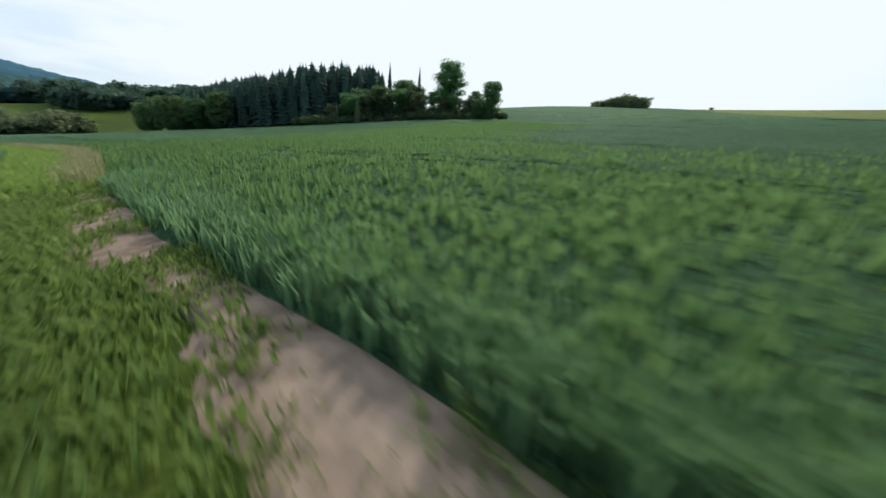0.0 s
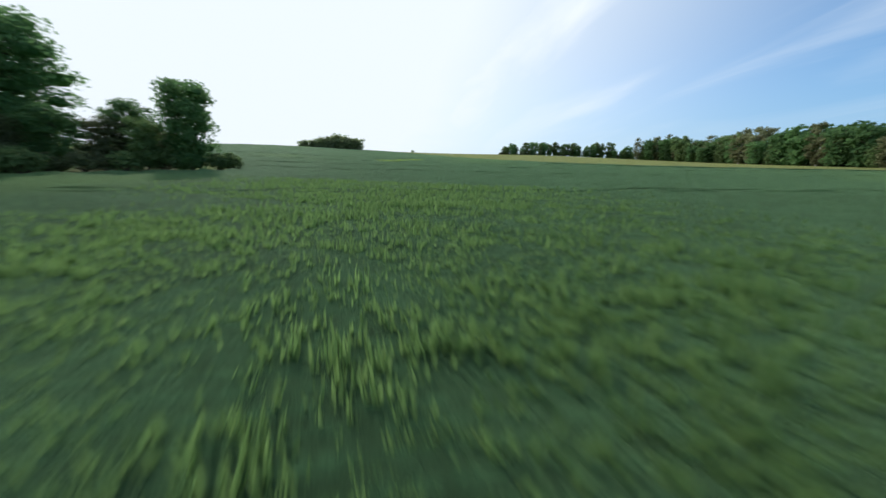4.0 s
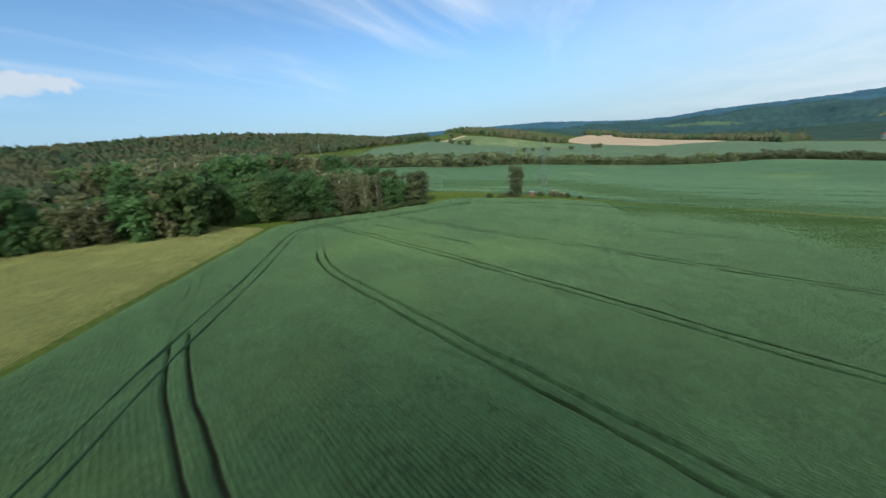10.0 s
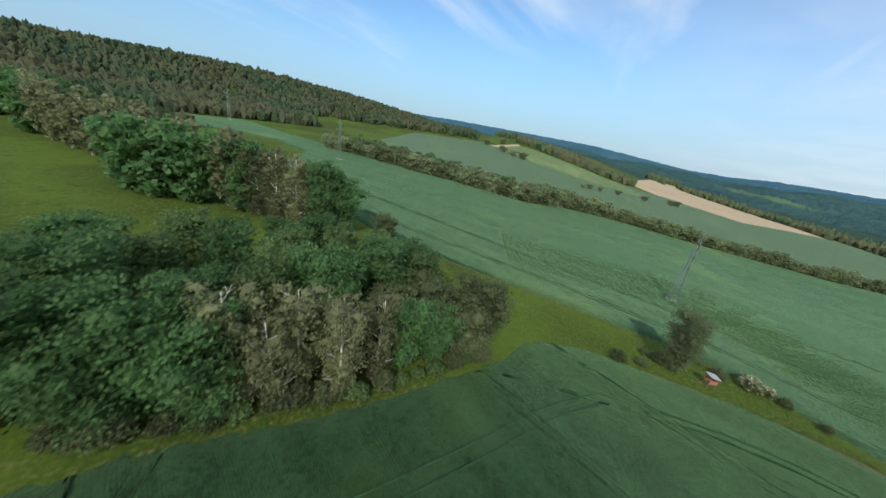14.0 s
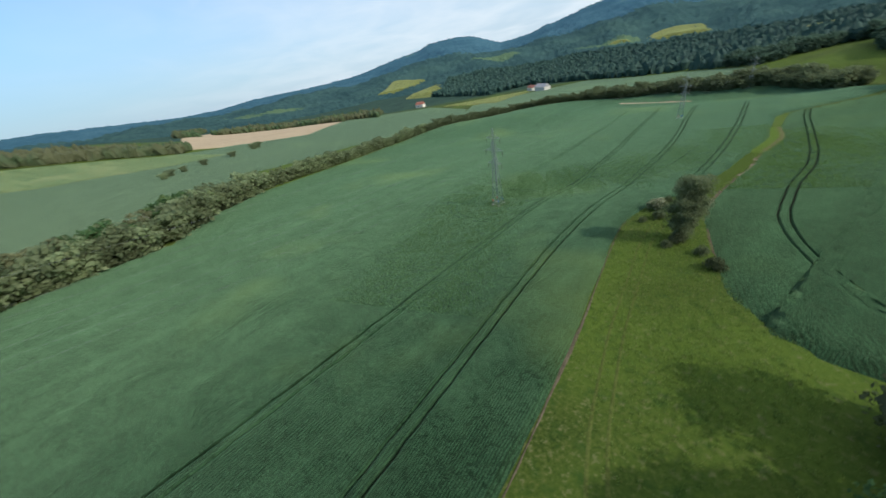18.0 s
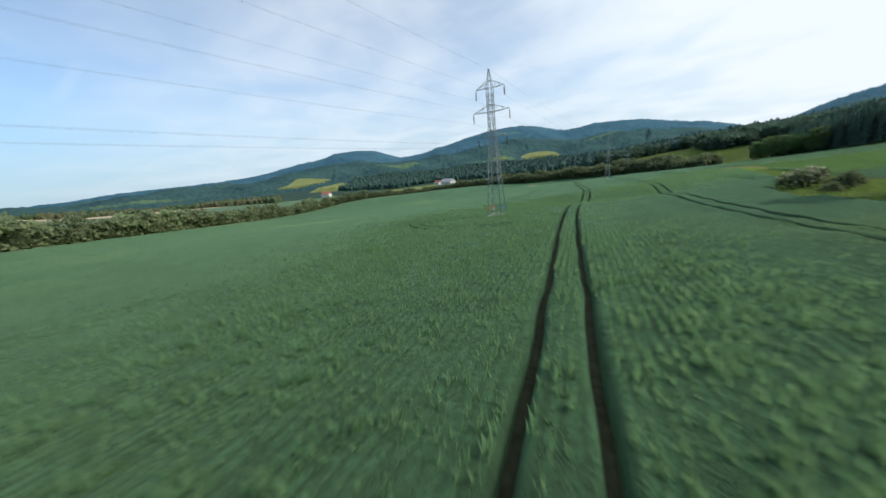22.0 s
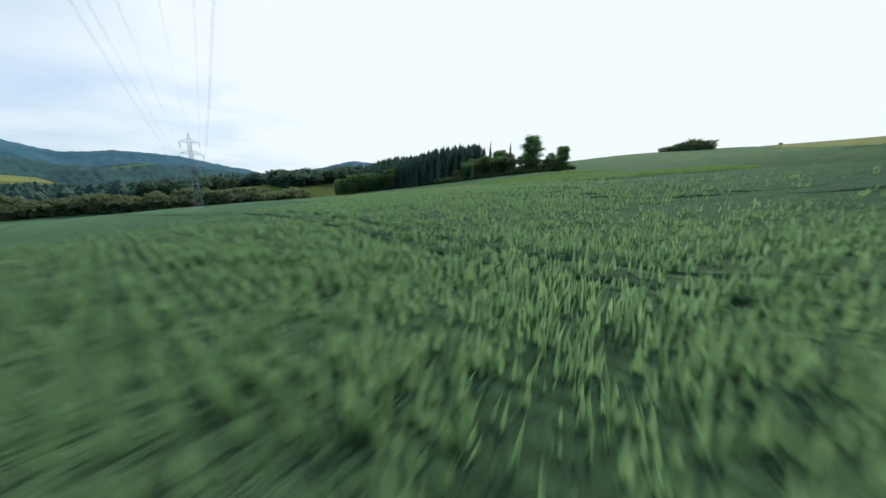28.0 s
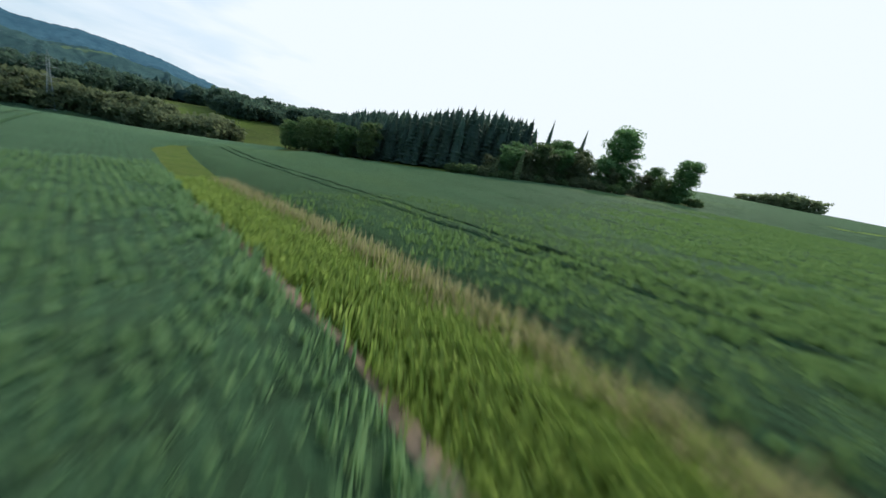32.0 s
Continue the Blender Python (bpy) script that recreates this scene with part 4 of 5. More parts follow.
def stand(ob, x, y, size=1.0, turn=0.0, wide=None, sink=0.05):
    return Matrix.Translation((x, y, ground_z(x, y) - sink)) @ Matrix.Rotation(turn, 4, "Z") @ Matrix.Diagonal((wide or size, wide or size, size, 1))


def plant(models, spots, group, seed=5, low=0.85, high=1.15):
    """Copies of the models at (x, y) or (x, y, size[, model index]); the first use of a model is the model itself."""
    rng = random.Random(seed)
    fresh = {id(m): True for m in models}
    for spot in spots:
        x, y = spot[:2]
        size = spot[2] if len(spot) > 2 else rng.uniform(low, high)
        ob = models[spot[3] if len(spot) > 3 else rng.randrange(len(models))]
        m = stand(ob, x, y, size, rng.uniform(0, 6.28), size * rng.uniform(0.9, 1.12))
        if group:
            ob["group"] = group
        if ob.get("used"):
            copy_thing(ob, m @ Matrix.Diagonal((*[1 / s for s in ob.scale], 1)))
        else:
            ob["used"] = 1
            ob.matrix_basis = m


def thicket(name, models, spots, label, seed=1, leaves=None):
    """Trees past counting, joined: (x, y, size) each."""
    rng = random.Random(seed)
    V, F, o = [], [], 0
    mat = None
    for x, y, size in spots:
        ob = rng.choice(models)
        crown = [c for c in ob.children if c.name.startswith("crown")][0].data
        mat = leaves or crown.materials[0]
        v = np.empty(len(crown.vertices) * 3)
        crown.vertices.foreach_get("co", v)
        m = np.array(stand(ob, x, y, size, rng.uniform(0, 6.28)))
        V.append(v.reshape(-1, 3) @ m[:3, :3].T + m[:3, 3])
        F += [tuple(i + o for i in p.vertices) for p in crown.polygons]
        o += len(crown.vertices)
    return tagged(new(name, mesh_of(name, np.concatenate(V), F, mat)), label, "trees", kind="stuff")


def along(pts, gap, jitter, seed, rows=1, depth=0.0):
    rng = random.Random(seed)
    p = np.array(pts, float)
    s = np.r_[0, np.cumsum(np.hypot(*np.diff(p, axis=0).T))]
    out = []
    for r in range(rows):
        t = gap * 0.5 * (r % 2)
        while t < s[-1]:
            x, y = np.interp(t, s, p[:, 0]), np.interp(t, s, p[:, 1])
            x2, y2 = np.interp(min(t + 1, s[-1]), s, p[:, 0]), np.interp(min(t + 1, s[-1]), s, p[:, 1])
            l = math.hypot(x2 - x, y2 - y) or 1
            nx, ny = -(y2 - y) / l, (x2 - x) / l
            out.append((x + nx * (r * depth) + rng.uniform(-jitter, jitter), y + ny * (r * depth) + rng.uniform(-jitter, jitter)))
            t += gap * rng.uniform(0.75, 1.25)
    return out


# ---- pylons and wires ----
def pylon():
    ob = empty("power_pylon", "tall grey steel lattice power pylon with three crossarms", "pylon", "pylons of the power line")
    H, B, T = 22.6, 1.18, 0.42

    def half(z):
        return B + (T - B) * min(z, 14.6) / 14.6 if z < 14.6 else T if z < 19.9 else max(0.05, T * (H - z) / (H - 19.9))

    corners = ((-1, -1), (1, -1), (1, 1), (-1, 1))
    for k, (sx, sy) in enumerate(corners):
        leg = Shape()
        zs = (0.45, 5.0, 10, 14.6, 19.9, H)
        leg.tube([(sx * half(a), sy * half(a), a) for a in zs], [0.075 if a < 12 else 0.05 for a in zs], 4)
        lg = part("leg", leg.mesh("pylon_leg", M_STEEL), ob)
        sl = Shape().tube([(sx * half(0.4), sy * half(0.4), 0.4), (sx * half(6.2), sy * half(6.2), 6.2)], [0.085, 0.08], 4)
        part("painted_foot", sl.mesh("pylon_painted_foot", M_GREEN), lg, "dull green painted lower leg")
        fo = Shape().tube([(sx * B, sy * B, -0.6), (sx * B, sy * B, 0.50), (sx * B, sy * B, 0.55)], [0.34, 0.34, 0.31], 16)
        part("footing", fo.mesh("pylon_footing", M_CONCRETE, False), ob, "round pale concrete footing")
        col = (M_BLUE, M_RED, M_RED, M_BLUE)[k]
        ba = Shape().tube([(sx * half(1.55), sy * half(1.55), 1.55), (sx * half(2.15), sy * half(2.15), 2.15)], [0.10, 0.10], 4)
        part("marker_band", ba.mesh("pylon_band", col), lg, "red painted band" if col == M_RED else "blue painted band")
    # zigzag bracing, face by face
    levels = [0.75]
    while levels[-1] < 19.4:
        levels.append(levels[-1] + max(0.85, half(levels[-1]) * 1.6))
    for f in range(4):
        a, b = corners[f], corners[(f + 1) % 4]
        for k, (z0, z1) in enumerate(zip(levels, levels[1:])):
          for p, q in ((a, b), (b, a)):
            br = Shape().tube([(p[0] * half(z0), p[1] * half(z0), z0), (q[0] * half(z1), q[1] * half(z1), z1)], [0.03, 0.03], 4)
            part("brace", br.mesh("pylon_brace", M_GREEN if z1 < 6.5 and p == a else M_STEEL), ob)
        for z in (0.62,):
            br = Shape().tube([(a[0] * half(z), a[1] * half(z), z), (b[0] * half(z), b[1] * half(z), z)], [0.04, 0.04], 4)
            part("base_bar", br.mesh("pylon_base_bar", M_WHITEBAR), ob, "white painted base bar")
    cross = Shape().tube([(-B, 0, 0.62), (B, 0, 0.62)], [0.035, 0.035], 4)
    part("base_bar", cross.mesh("pylon_base_cross", M_WHITEBAR), ob, "white painted base bar")
    # step bolts up one leg
    for z in np.arange(2.8, 9.0, 0.42):
        part("step_bolt", Shape().tube([(half(z), half(z), z), (half(z) + 0.24, half(z), z)], [0.012, 0.012], 5).mesh("pylon_bolt", M_STEEL), ob)
    for z, reach in ((12.9, 2.35), (16.6, 2.95), (19.95, 2.3)):
        for side in (-1, 1):
            w = half(z)
            arm = Shape()
            tip = (side * reach, 0, z + 0.1)
            for sy in (-1, 1):
                arm.tube([(side * w, sy * w, z), tip], [0.035, 0.03], 4)
                arm.tube([(side * w, sy * w, z + 1.0), tip], [0.03, 0.025], 4)
                for u in (0.35, 0.7):
                    lo = Vector((side * w, sy * w, z)).lerp(Vector(tip), u)
                    hi = Vector((side * w, sy * w, z + 1.0)).lerp(Vector(tip), max(0, u - 0.2))
                    arm.tube([lo, hi], [0.018, 0.018], 4)
            for u in (0.3, 0.65):
                p = Vector((side * w, -w, z)).lerp(Vector(tip), u)
                q = Vector((side * w, w, z)).lerp(Vector(tip), u)
                arm.tube([p, q], [0.018, 0.018], 4)
            ar = part("crossarm", arm.mesh("pylon_arm", M_STEEL), ob)
            ins = Shape().tube([(side * reach, 0, z + 0.1), (side * reach, 0, z - 0.15)], [0.02, 0.02], 5)
            for k in range(9):
                zz = z - 0.17 - k * 0.13
                ins.tube([(side * reach, 0, zz), (side * reach, 0, zz - 0.04), (side * reach, 0, zz - 0.11)], [0.04, 0.105, 0.05], 8)
            part("insulator", ins.mesh("pylon_insulator", M_INSULATOR), ar, "dark brown string of insulator discs")
        for f in range(4):
            a, b = corners[f], corners[(f + 1) % 4]
            for dz in (0, 1.0):
                part("brace", Shape().tube([(a[0] * half(z + dz), a[1] * half(z + dz), z + dz), (b[0] * half(z + dz), b[1] * half(z + dz), z + dz)], [0.03, 0.03], 4).mesh("pylon_ring", M_STEEL), ob)
    sg = part("warning_sign", Shape().box((0.15, B * 0.9, 1.72), (0.36, 0.02, 0.46)).mesh("pylon_sign", M_WHITEBAR), ob, "small white and yellow warning sign")
    part("sign_field", Shape().box((0.15, B * 0.9 + 0.016, 1.66), (0.30, 0.012, 0.20)).mesh("pylon_sign_field", M_YELLOW), sg, "yellow field of the sign")
    part("number_plate", Shape().box((-0.35, -B * 0.93, 2.0), (0.24, 0.02, 0.38)).mesh("pylon_plate", M_BLUE), ob, "small dark blue plate")
    return ob


PYLONS = [(-1.2, -0.2), (-1.4, -150.0), (-1.3, 172.0), (-2.0, 318.0), (-1.6, -300)]
tower = pylon()
turns = [radians(3)] * 5
for k, (x, y) in enumerate(PYLONS):
    m = Matrix.Translation((x, y, ground_z(x, y))) @ Matrix.Rotation(turns[k], 4, "Z")
    if k == 0:
        tower.matrix_basis = m
    else:
        copy_thing(tower, m)


def wire(a, b, sag, name, thick=0.008):
    pts = []
    for t in np.linspace(0, 1, 25):
        p = Vector(a).lerp(Vector(b), t)
        p.z -= sag * 4 * t * (1 - t)
        pts.append(p)
    return tagged(new(name, Shape().tube(pts, [thick] * 25, 4, False).mesh(name, M_WIRE)), "thin grey power line hanging between pylons", "wire", "wires of the power line")


for (ax, ay), (bx, by) in ((PYLONS[0], PYLONS[1]), (PYLONS[0], PYLONS[2]), (PYLONS[2], PYLONS[3]), (PYLONS[1], PYLONS[4])):
    span = math.hypot(ax - bx, ay - by)
    for z, reach in ((12.9, 2.35), (16.6, 2.95), (19.95, 2.3)):
        for s in (-1, 1):
            wire((ax + s * reach, ay, ground_z(ax, ay) + z - 1.35), (bx + s * reach, by, ground_z(bx, by) + z - 1.35), span * 0.015, "power_wire")
    wire((ax, ay, ground_z(ax, ay) + 22.6), (bx, by, ground_z(bx, by) + 22.6), span * 0.013, "power_wire", 0.009)

# ---- trees: models ----
oak_a = broad_tree("oak_tree", 11, 15.5, 4.6, 6500, M_BARK, M_OAK, "dense dark green leafy tree at the edge of the wood", base=0.10, lumps=38, leaf_size=0.22, lump=0.27)
oak_b = broad_tree("oak_tree", 12, 13.5, 4.4, 5200, M_BARK, M_OAK, "rounded dark green leafy tree of the wood", base=0.08, lumps=34, leaf_size=0.22, lump=0.27)
ash_a = broad_tree("ash_tree", 13, 14.5, 4.3, 5200, M_BARK, M_ASH, "tall mid-green leafy tree of the wood", base=0.10, lumps=34, leaf_size=0.23, lump=0.27)
birch_a = broad_tree("birch_tree", 14, 16.0, 3.2, 5200, M_BIRCH, M_BIRCHLEAF, "white-barked birch with thin drooping brownish leaves", base=0.10, lumps=26, leaf_size=0.16, droop=2.2, trunk=0.27, lump=0.24, boughs=17)
birch_b = broad_tree("birch_tree", 15, 14.0, 3.0, 4200, M_BIRCH, M_BIRCHLEAF, "slender white-barked birch with sparse crown", base=0.12, lumps=22, leaf_size=0.16, droop=2.2, trunk=0.25, lump=0.24, boughs=16)
willow = broad_tree("willow_tree", 16, 10.5, 4.4, 5600, M_BARK, M_WILLOW, "grey-green willow with a broad crown", base=0.05, lumps=36, leaf_size=0.2, droop=0.5, lump=0.26)
lime = broad_tree("lime_tree", 17, 20.0, 4.9, 13000, M_BARK, M_OAK, "big solitary dark tree with a tall ragged crown", base=0.12, lumps=56, leaf_size=0.24, lump=0.34, top=0.93)
young = broad_tree("ash_tree", 18, 12.0, 3.5, 8000, M_BARK, M_OAK, "smaller open-crowned dark tree at the end of the wood", base=0.08, lumps=36, leaf_size=0.2, lump=0.32, top=0.93)
poplar = broad_tree("poplar_tree", 19, 12.9, 3.05, 15000, M_BARK, M_POPLAR, "lone upright grey-green poplar in the grass", base=0.05, lumps=60, leaf_size=0.14, top=0.94, lump=0.28)
far_oak = broad_tree("oak_tree", 31, 14.0, 4.6, 900, M_BARK, M_OAK, "dark green leafy tree standing in a tree belt", base=0.05, lumps=22, leaf_size=0.6, boughs=4)
far_ash = broad_tree("ash_tree", 32, 13.0, 4.2, 850, M_BARK, M_ASH, "mid-green leafy tree standing in a tree belt", base=0.05, lumps=20, leaf_size=0.6, boughs=4)
far_birch = broad_tree("birch_tree", 33, 14.0, 3.4, 900, M_BIRCH, M_BIRCHLEAF, "brownish birch standing in a tree belt", base=0.12, lumps=18, leaf_size=0.45, droop=1.0, boughs=5)
hedge_a = broad_tree("hedge_tree", 20, 7.5, 3.8, 520, M_BARK, M_HEDGE, "low bushy olive-green tree of the hedge", base=0.03, lumps=16, leaf_size=0.5, boughs=3, lump=0.36)
hedge_b = broad_tree("hedge_tree", 21, 6.2, 3.6, 460, M_BARK, M_HEDGE, "rounded olive-green tree of the hedge", base=0.02, lumps=14, leaf_size=0.5, boughs=3, lump=0.36)
fir_a = spruce("spruce_tree", 22, 20.0, "tall dark spruce of the dense plantation", width=0.17, taper=0.45)
fir_b = spruce("spruce_tree", 23, 18.0, "dark pointed spruce of the plantation", width=0.18, tiers=14, taper=0.5)
fir_c = spruce("spruce_tree", 24, 19.5, "single slender spruce rising above the bushes", width=0.10, tiers=19)
bush_a = shrub("elder_bush", 25, 2.3, 3.2, 1100, M_WILLOW, "dense green bush at the foot of the trees", 0.22)
bush_b = shrub("elder_bush", 26, 1.9, 2.6, 800, M_ASH, "fresh green bush at the foot of the trees", 0.22)
bloom = shrub("elder_bush", 27, 2.2, 2.8, 800, M_WILLOW, "flowering elder bush with creamy white heads", 0.22, 12, 420)
grey_bush = shrub("willow_bush", 28, 1.5, 1.9, 700, M_WILLOW, "low grey-green bush in the grass", 0.16)
M_YOUNG = leaf("young_spruce", (0.07, 0.10, 0.04), (0.14, 0.18, 0.075), 0.15)
fir_d = spruce("spruce_tree", 29, 8.5, "light green young conifer before the plantation", M_YOUNG, 0.2, 12)

# ---- the spruce plantation and its edge ----
WOODS = [(-144, -168), (-135, -164), (-125, -163), (-107, -172), (-93, -186), (-84, -206), (-80, -232), (-100, -262), (-150, -270), (-185, -240), (-165, -200)]


def scatter(outline, gap, seed, jitter=0.35):
    rng = random.Random(seed)
    xs, ys = [p[0] for p in outline], [p[1] for p in outline]
    out = []
    x = min(xs)
    while x < max(xs):
        y = min(ys)
        while y < max(ys):
            px, py = x + rng.uniform(-jitter, jitter) * gap, y + rng.uniform(-jitter, jitter) * gap
            if inside(outline, np.array([px]), np.array([py]))[0] > 0:
                out.append((px, py))
            y += gap
        x += gap
    return out


spots = scatter(WOODS, 3.1, 3)
front = [(x, y) for x, y in spots if inside(WOODS, np.array([x]), np.array([y]))[0] < 19 and x - y < 150]
rng = random.Random(33)
firs = [(x, y, rng.uniform(0.94, 1.04) * min(1.03, max(0.62, 0.62 + 0.42 * (-82 - x) / 32))) for x, y in front]
firs.sort(key=lambda p: inside(WOODS, np.array([p[0]]), np.array([p[1]]))[0])
plant([fir_a, fir_b], firs[:260], "spruces of the plantation", 3)
thicket("spruce_thicket", [fir_a, fir_b], firs[260:], "dense dark spruces inside the plantation", 34)
plant([oak_b, ash_a], [(-77, -226, 0.8), (-79, -214, 0.85), (-81, -203, 0.8), (-84, -195, 0.8), (-88, -188, 0.85), (-76, -232, 0.78), (-76, -238, 0.75), (-80, -246, 0.8), (-78, -220, 0.85), (-80, -208, 0.82)], "leafy trees at the end of the plantation", 4)
plant([lime], [(-152, -139.5, 1.0)], "", 5)
plant([young], [(-151, -119.5, 1.05), (-141, -153, 1.15), (-147, -158, 1.2)], "", 6)
plant([fir_c], [(-146, -150, 0.96), (-138, -158, 1.05)], "", 7)
plant([fir_d], [(-116, -149, 1.0), (-111, -153, 0.8)], "", 8)
plant([willow, oak_b, ash_a], [(-112, -156, 0.6, 0), (-117, -154, 0.75, 1), (-121, -152, 0.9, 0), (-126, -150, 0.85, 2), (-129, -149, 0.95, 0), (-133, -147, 0.85, 1), (-136, -145, 0.95, 0), (-139, -143, 0.9, 0), (-142, -146, 0.85, 2), (-144, -140, 0.75, 1),
                               (-146, -137, 0.7, 0), (-148, -133, 0.62, 1), (-150, -129, 0.7, 0), (-152, -124, 0.6, 0), (-154, -128, 0.75, 1), (-149, -124, 0.5, 2), (-131, -153, 0.9, 1), (-124, -156, 0.85, 1)], "low trees before the plantation", 9)
plant([bush_a, bush_b], along([(-153, -115), (-150, -122), (-147, -129), (-142, -135), (-134, -141), (-124, -147), (-112, -152), (-100, -161)], 2.4, 1.2, 10), "bushes at the edge of the plantation", 10, 0.7, 1.3)

# ---- clumps on the western crest ----
plant([hedge_a, hedge_b], [(-322 + 0.6 * k, -134 + 2.6 * k, 0.62 + 0.5 * math.exp(-((k - 9.5) / 4.5) ** 2) + 0.08 * (k % 3)) for k in range(15)] + [(-318, -62, 0.35), (-352, 38, 0.6)], "clump of trees on the crest", 12)

# ---- wood along the north side ----
BELT = [(-76, 27), (-84, 30), (-93, 33), (-105, 38), (-116, 43), (-126, 52), (-135, 62), (-150, 70), (-170, 82), (-190, 92), (-215, 102), (-240, 110), (-270, 120), (-300, 118), (-332, 98), (-354, 58), (-361, 24)]
near = [(-75.5, 30.5, 1.15, 5), (-80, 29.5, 0.85, 5), (-82, 36, 1.1, 5), (-86, 31, 0.66, 0), (-90, 33, 0.72, 0), (-88, 40, 0.85, 5), (-94, 34, 0.85, 3), (-97, 37, 0.95, 4), (-99.5, 34.5, 0.9, 3), (-102, 39, 0.95, 3), (-105.5, 38, 0.9, 4), (-108, 41, 0.98, 3),
        (-111, 40.5, 0.85, 0), (-114, 44, 0.95, 0), (-117.5, 44.5, 0.9, 1), (-120, 48, 0.95, 0), (-124, 50, 0.9, 2), (-127, 54, 0.9, 1), (-131, 59, 0.85, 2),
        (-78, 41, 0.9, 2), (-83.5, 45, 0.95, 0), (-80, 51, 0.88, 2), (-86, 54, 0.92, 2), (-90, 48, 0.9, 1), (-95, 45, 0.95, 0), (-98, 51, 0.9, 2), (-103, 46, 0.95, 2), (-109, 49, 0.95, 1), (-93, 57, 0.9, 2), (-101, 58, 0.9, 0), (-110, 58, 0.95, 2), (-116, 55, 1.0, 0), (-121, 61, 0.95, 2), (-86, 61, 0.85, 0), (-90, 66, 0.8, 1), (-104, 66, 0.9, 2), (-114, 68, 0.95, 1), (-126, 68, 0.95, 0),
        (-74, 46, 0.78, 0), (-72, 53, 0.7, 1)]
plant([oak_a, oak_b, ash_a, birch_a, birch_b, willow], near, "trees of the wood beside the wheat", 13)
plant([bush_b, bush_a], along([(-77, 25.8), (-88, 30), (-100, 34), (-112, 40), (-122, 46)], 2.6, 0.7, 14), "undergrowth along the wood", 14, 0.5, 0.9)
plant([far_ash, far_birch, far_oak], along(BELT[6:14], 5.2, 1.6, 15, 3, 6.0), "trees of the long belt behind the fields", 15, 0.55, 1.30)
plant([far_oak, far_ash], along(BELT[13:], 5.0, 1.6, 16, 2, 5.0), "trees of the belt on the crest", 16, 0.35, 1.0)
plant([bush_a, bush_b], along(BELT[12:], 3.0, 1.2, 43), "undergrowth of the belt on the crest", 43, 0.5, 1.2)
plant([bloom], along([(-160, 75), (-185, 86), (-215, 96)], 6.0, 1.5, 17), "flowering bushes along the belt", 17, 0.9, 1.4)

# ---- trees behind the meadow ----
plant([oak_a, birch_a, willow], [(-70.5, 80.5, 1.22, 0), (-66.5, 79, 1.0, 0), (-75, 87, 1.22, 1), (-78, 91, 1.25, 1), (-80.5, 96, 1.2, 1), (-72, 86, 1.15, 1), (-70, 91, 1.1, 1), (-63.8, 65.4, 0.92, 2), (-83, 99, 1.25, 0)], "trees behind the meadow", 41)
plant([far_oak, far_birch, far_ash], [(-84, 101, 1.45, 1), (-90, 108, 1.45, 0), (-96, 114, 1.4, 0), (-88, 133, 1.4, 2), (-97, 147, 1.4, 1), (-92, 140, 1.4, 1), (-101, 160, 1.4, 1), (-87, 112, 1.4, 1), (-80, 104, 1.3, 0),
                                       (-94, 124, 1.4, 1), (-86, 118, 1.3, 2), (-104, 170, 1.4, 1), (-107, 183, 1.4, 1), (-104, 192, 1.4, 2), (-108, 203, 1.4, 1), (-106, 214, 1.4, 0), (-101, 224, 1.4, 0), (-108, 240, 1.4, 0), (-100, 120, 1.35, 0),
                                       (-112, 226, 1.4, 2), (-114, 252, 1.4, 0), (-92, 152, 1.3, 2), (-120, 264, 1.4, 2), (-110, 196, 1.4, 0), (-99, 178, 1.3, 0), (-126, 280, 1.4, 1), (-116, 240, 1.4, 1)], "trees behind the meadow", 18)

# ---- the lone poplar and bushes in the grass ----
plant([poplar], [(-48.3, -0.3, 1.0)], "", 19)
plant([hedge_b, grey_bush], [(308, 250, 1.2, 0), (318, 252, 1.0, 0), (359, 249, 1.6, 0), (291, 211, 1.0, 0), (297, 218, 1.2, 0), (284, 194, 1.3, 0), (278, 177, 1.5, 0), (227, 84, 0.8, 0), (238, 80, 0.9, 0), (250, 72, 0.8, 0), (271, 57, 0.9, 0), (300, 33, 0.9, 0), (335, 8, 1.1, 0), (345, 2, 1.1, 0)], "bushes on the dry slope", 40)
plant([grey_bush], [(-55.6, 8.6, 1.0), (-53.0, 4.6, 0.8), (-47.5, 4.5, 0.7), (-39.5, -5.5, 0.6)], "low bushes near the poplar", 20)
plant([bush_a], [(-41.5, -8.5, 0.62), (-39.7, -19, 0.55), (-42, -24, 0.45), (-48.5, 2.2, 0.7)], "bushes near the poplar", 21)
plant([bloom], [(-39.6, -13.6, 0.95), (-38.8, -16.5, 0.7)], "flowering bushes near the poplar", 22)

# ---- hedge along the stream ----
HEDGE = [(22, 215), (30, 190), (37, 167), (43, 143), (58, 113), (71, 86), (100, 71), (124, 47), (151, 2), (192, -66), (204, -112), (205, -198), (192, -254), (124, -298), (62, -312), (-20, -306), (-62, -262)]
plant([hedge_a, hedge_b], along(HEDGE[:8], 3.5, 1.2, 23, 2, -5.0), "trees of the hedge by the stream", 23, 1.05, 1.5)
plant([far_ash, far_birch, far_oak], along([(x + 8, y + 4) for x, y in HEDGE[:7]], 5.0, 1.4, 36, 2, -6.0), "taller trees of the hedge by the stream", 36, 0.62, 0.9)
rng = random.Random(24)
row = [(x, y, rng.uniform(0.85, 1.3)) for x, y in along(HEDGE[7:], 3.2, 0.8, 24)]
plant([hedge_a, hedge_b], row[:60], "trees of the hedge by the stream", 24)
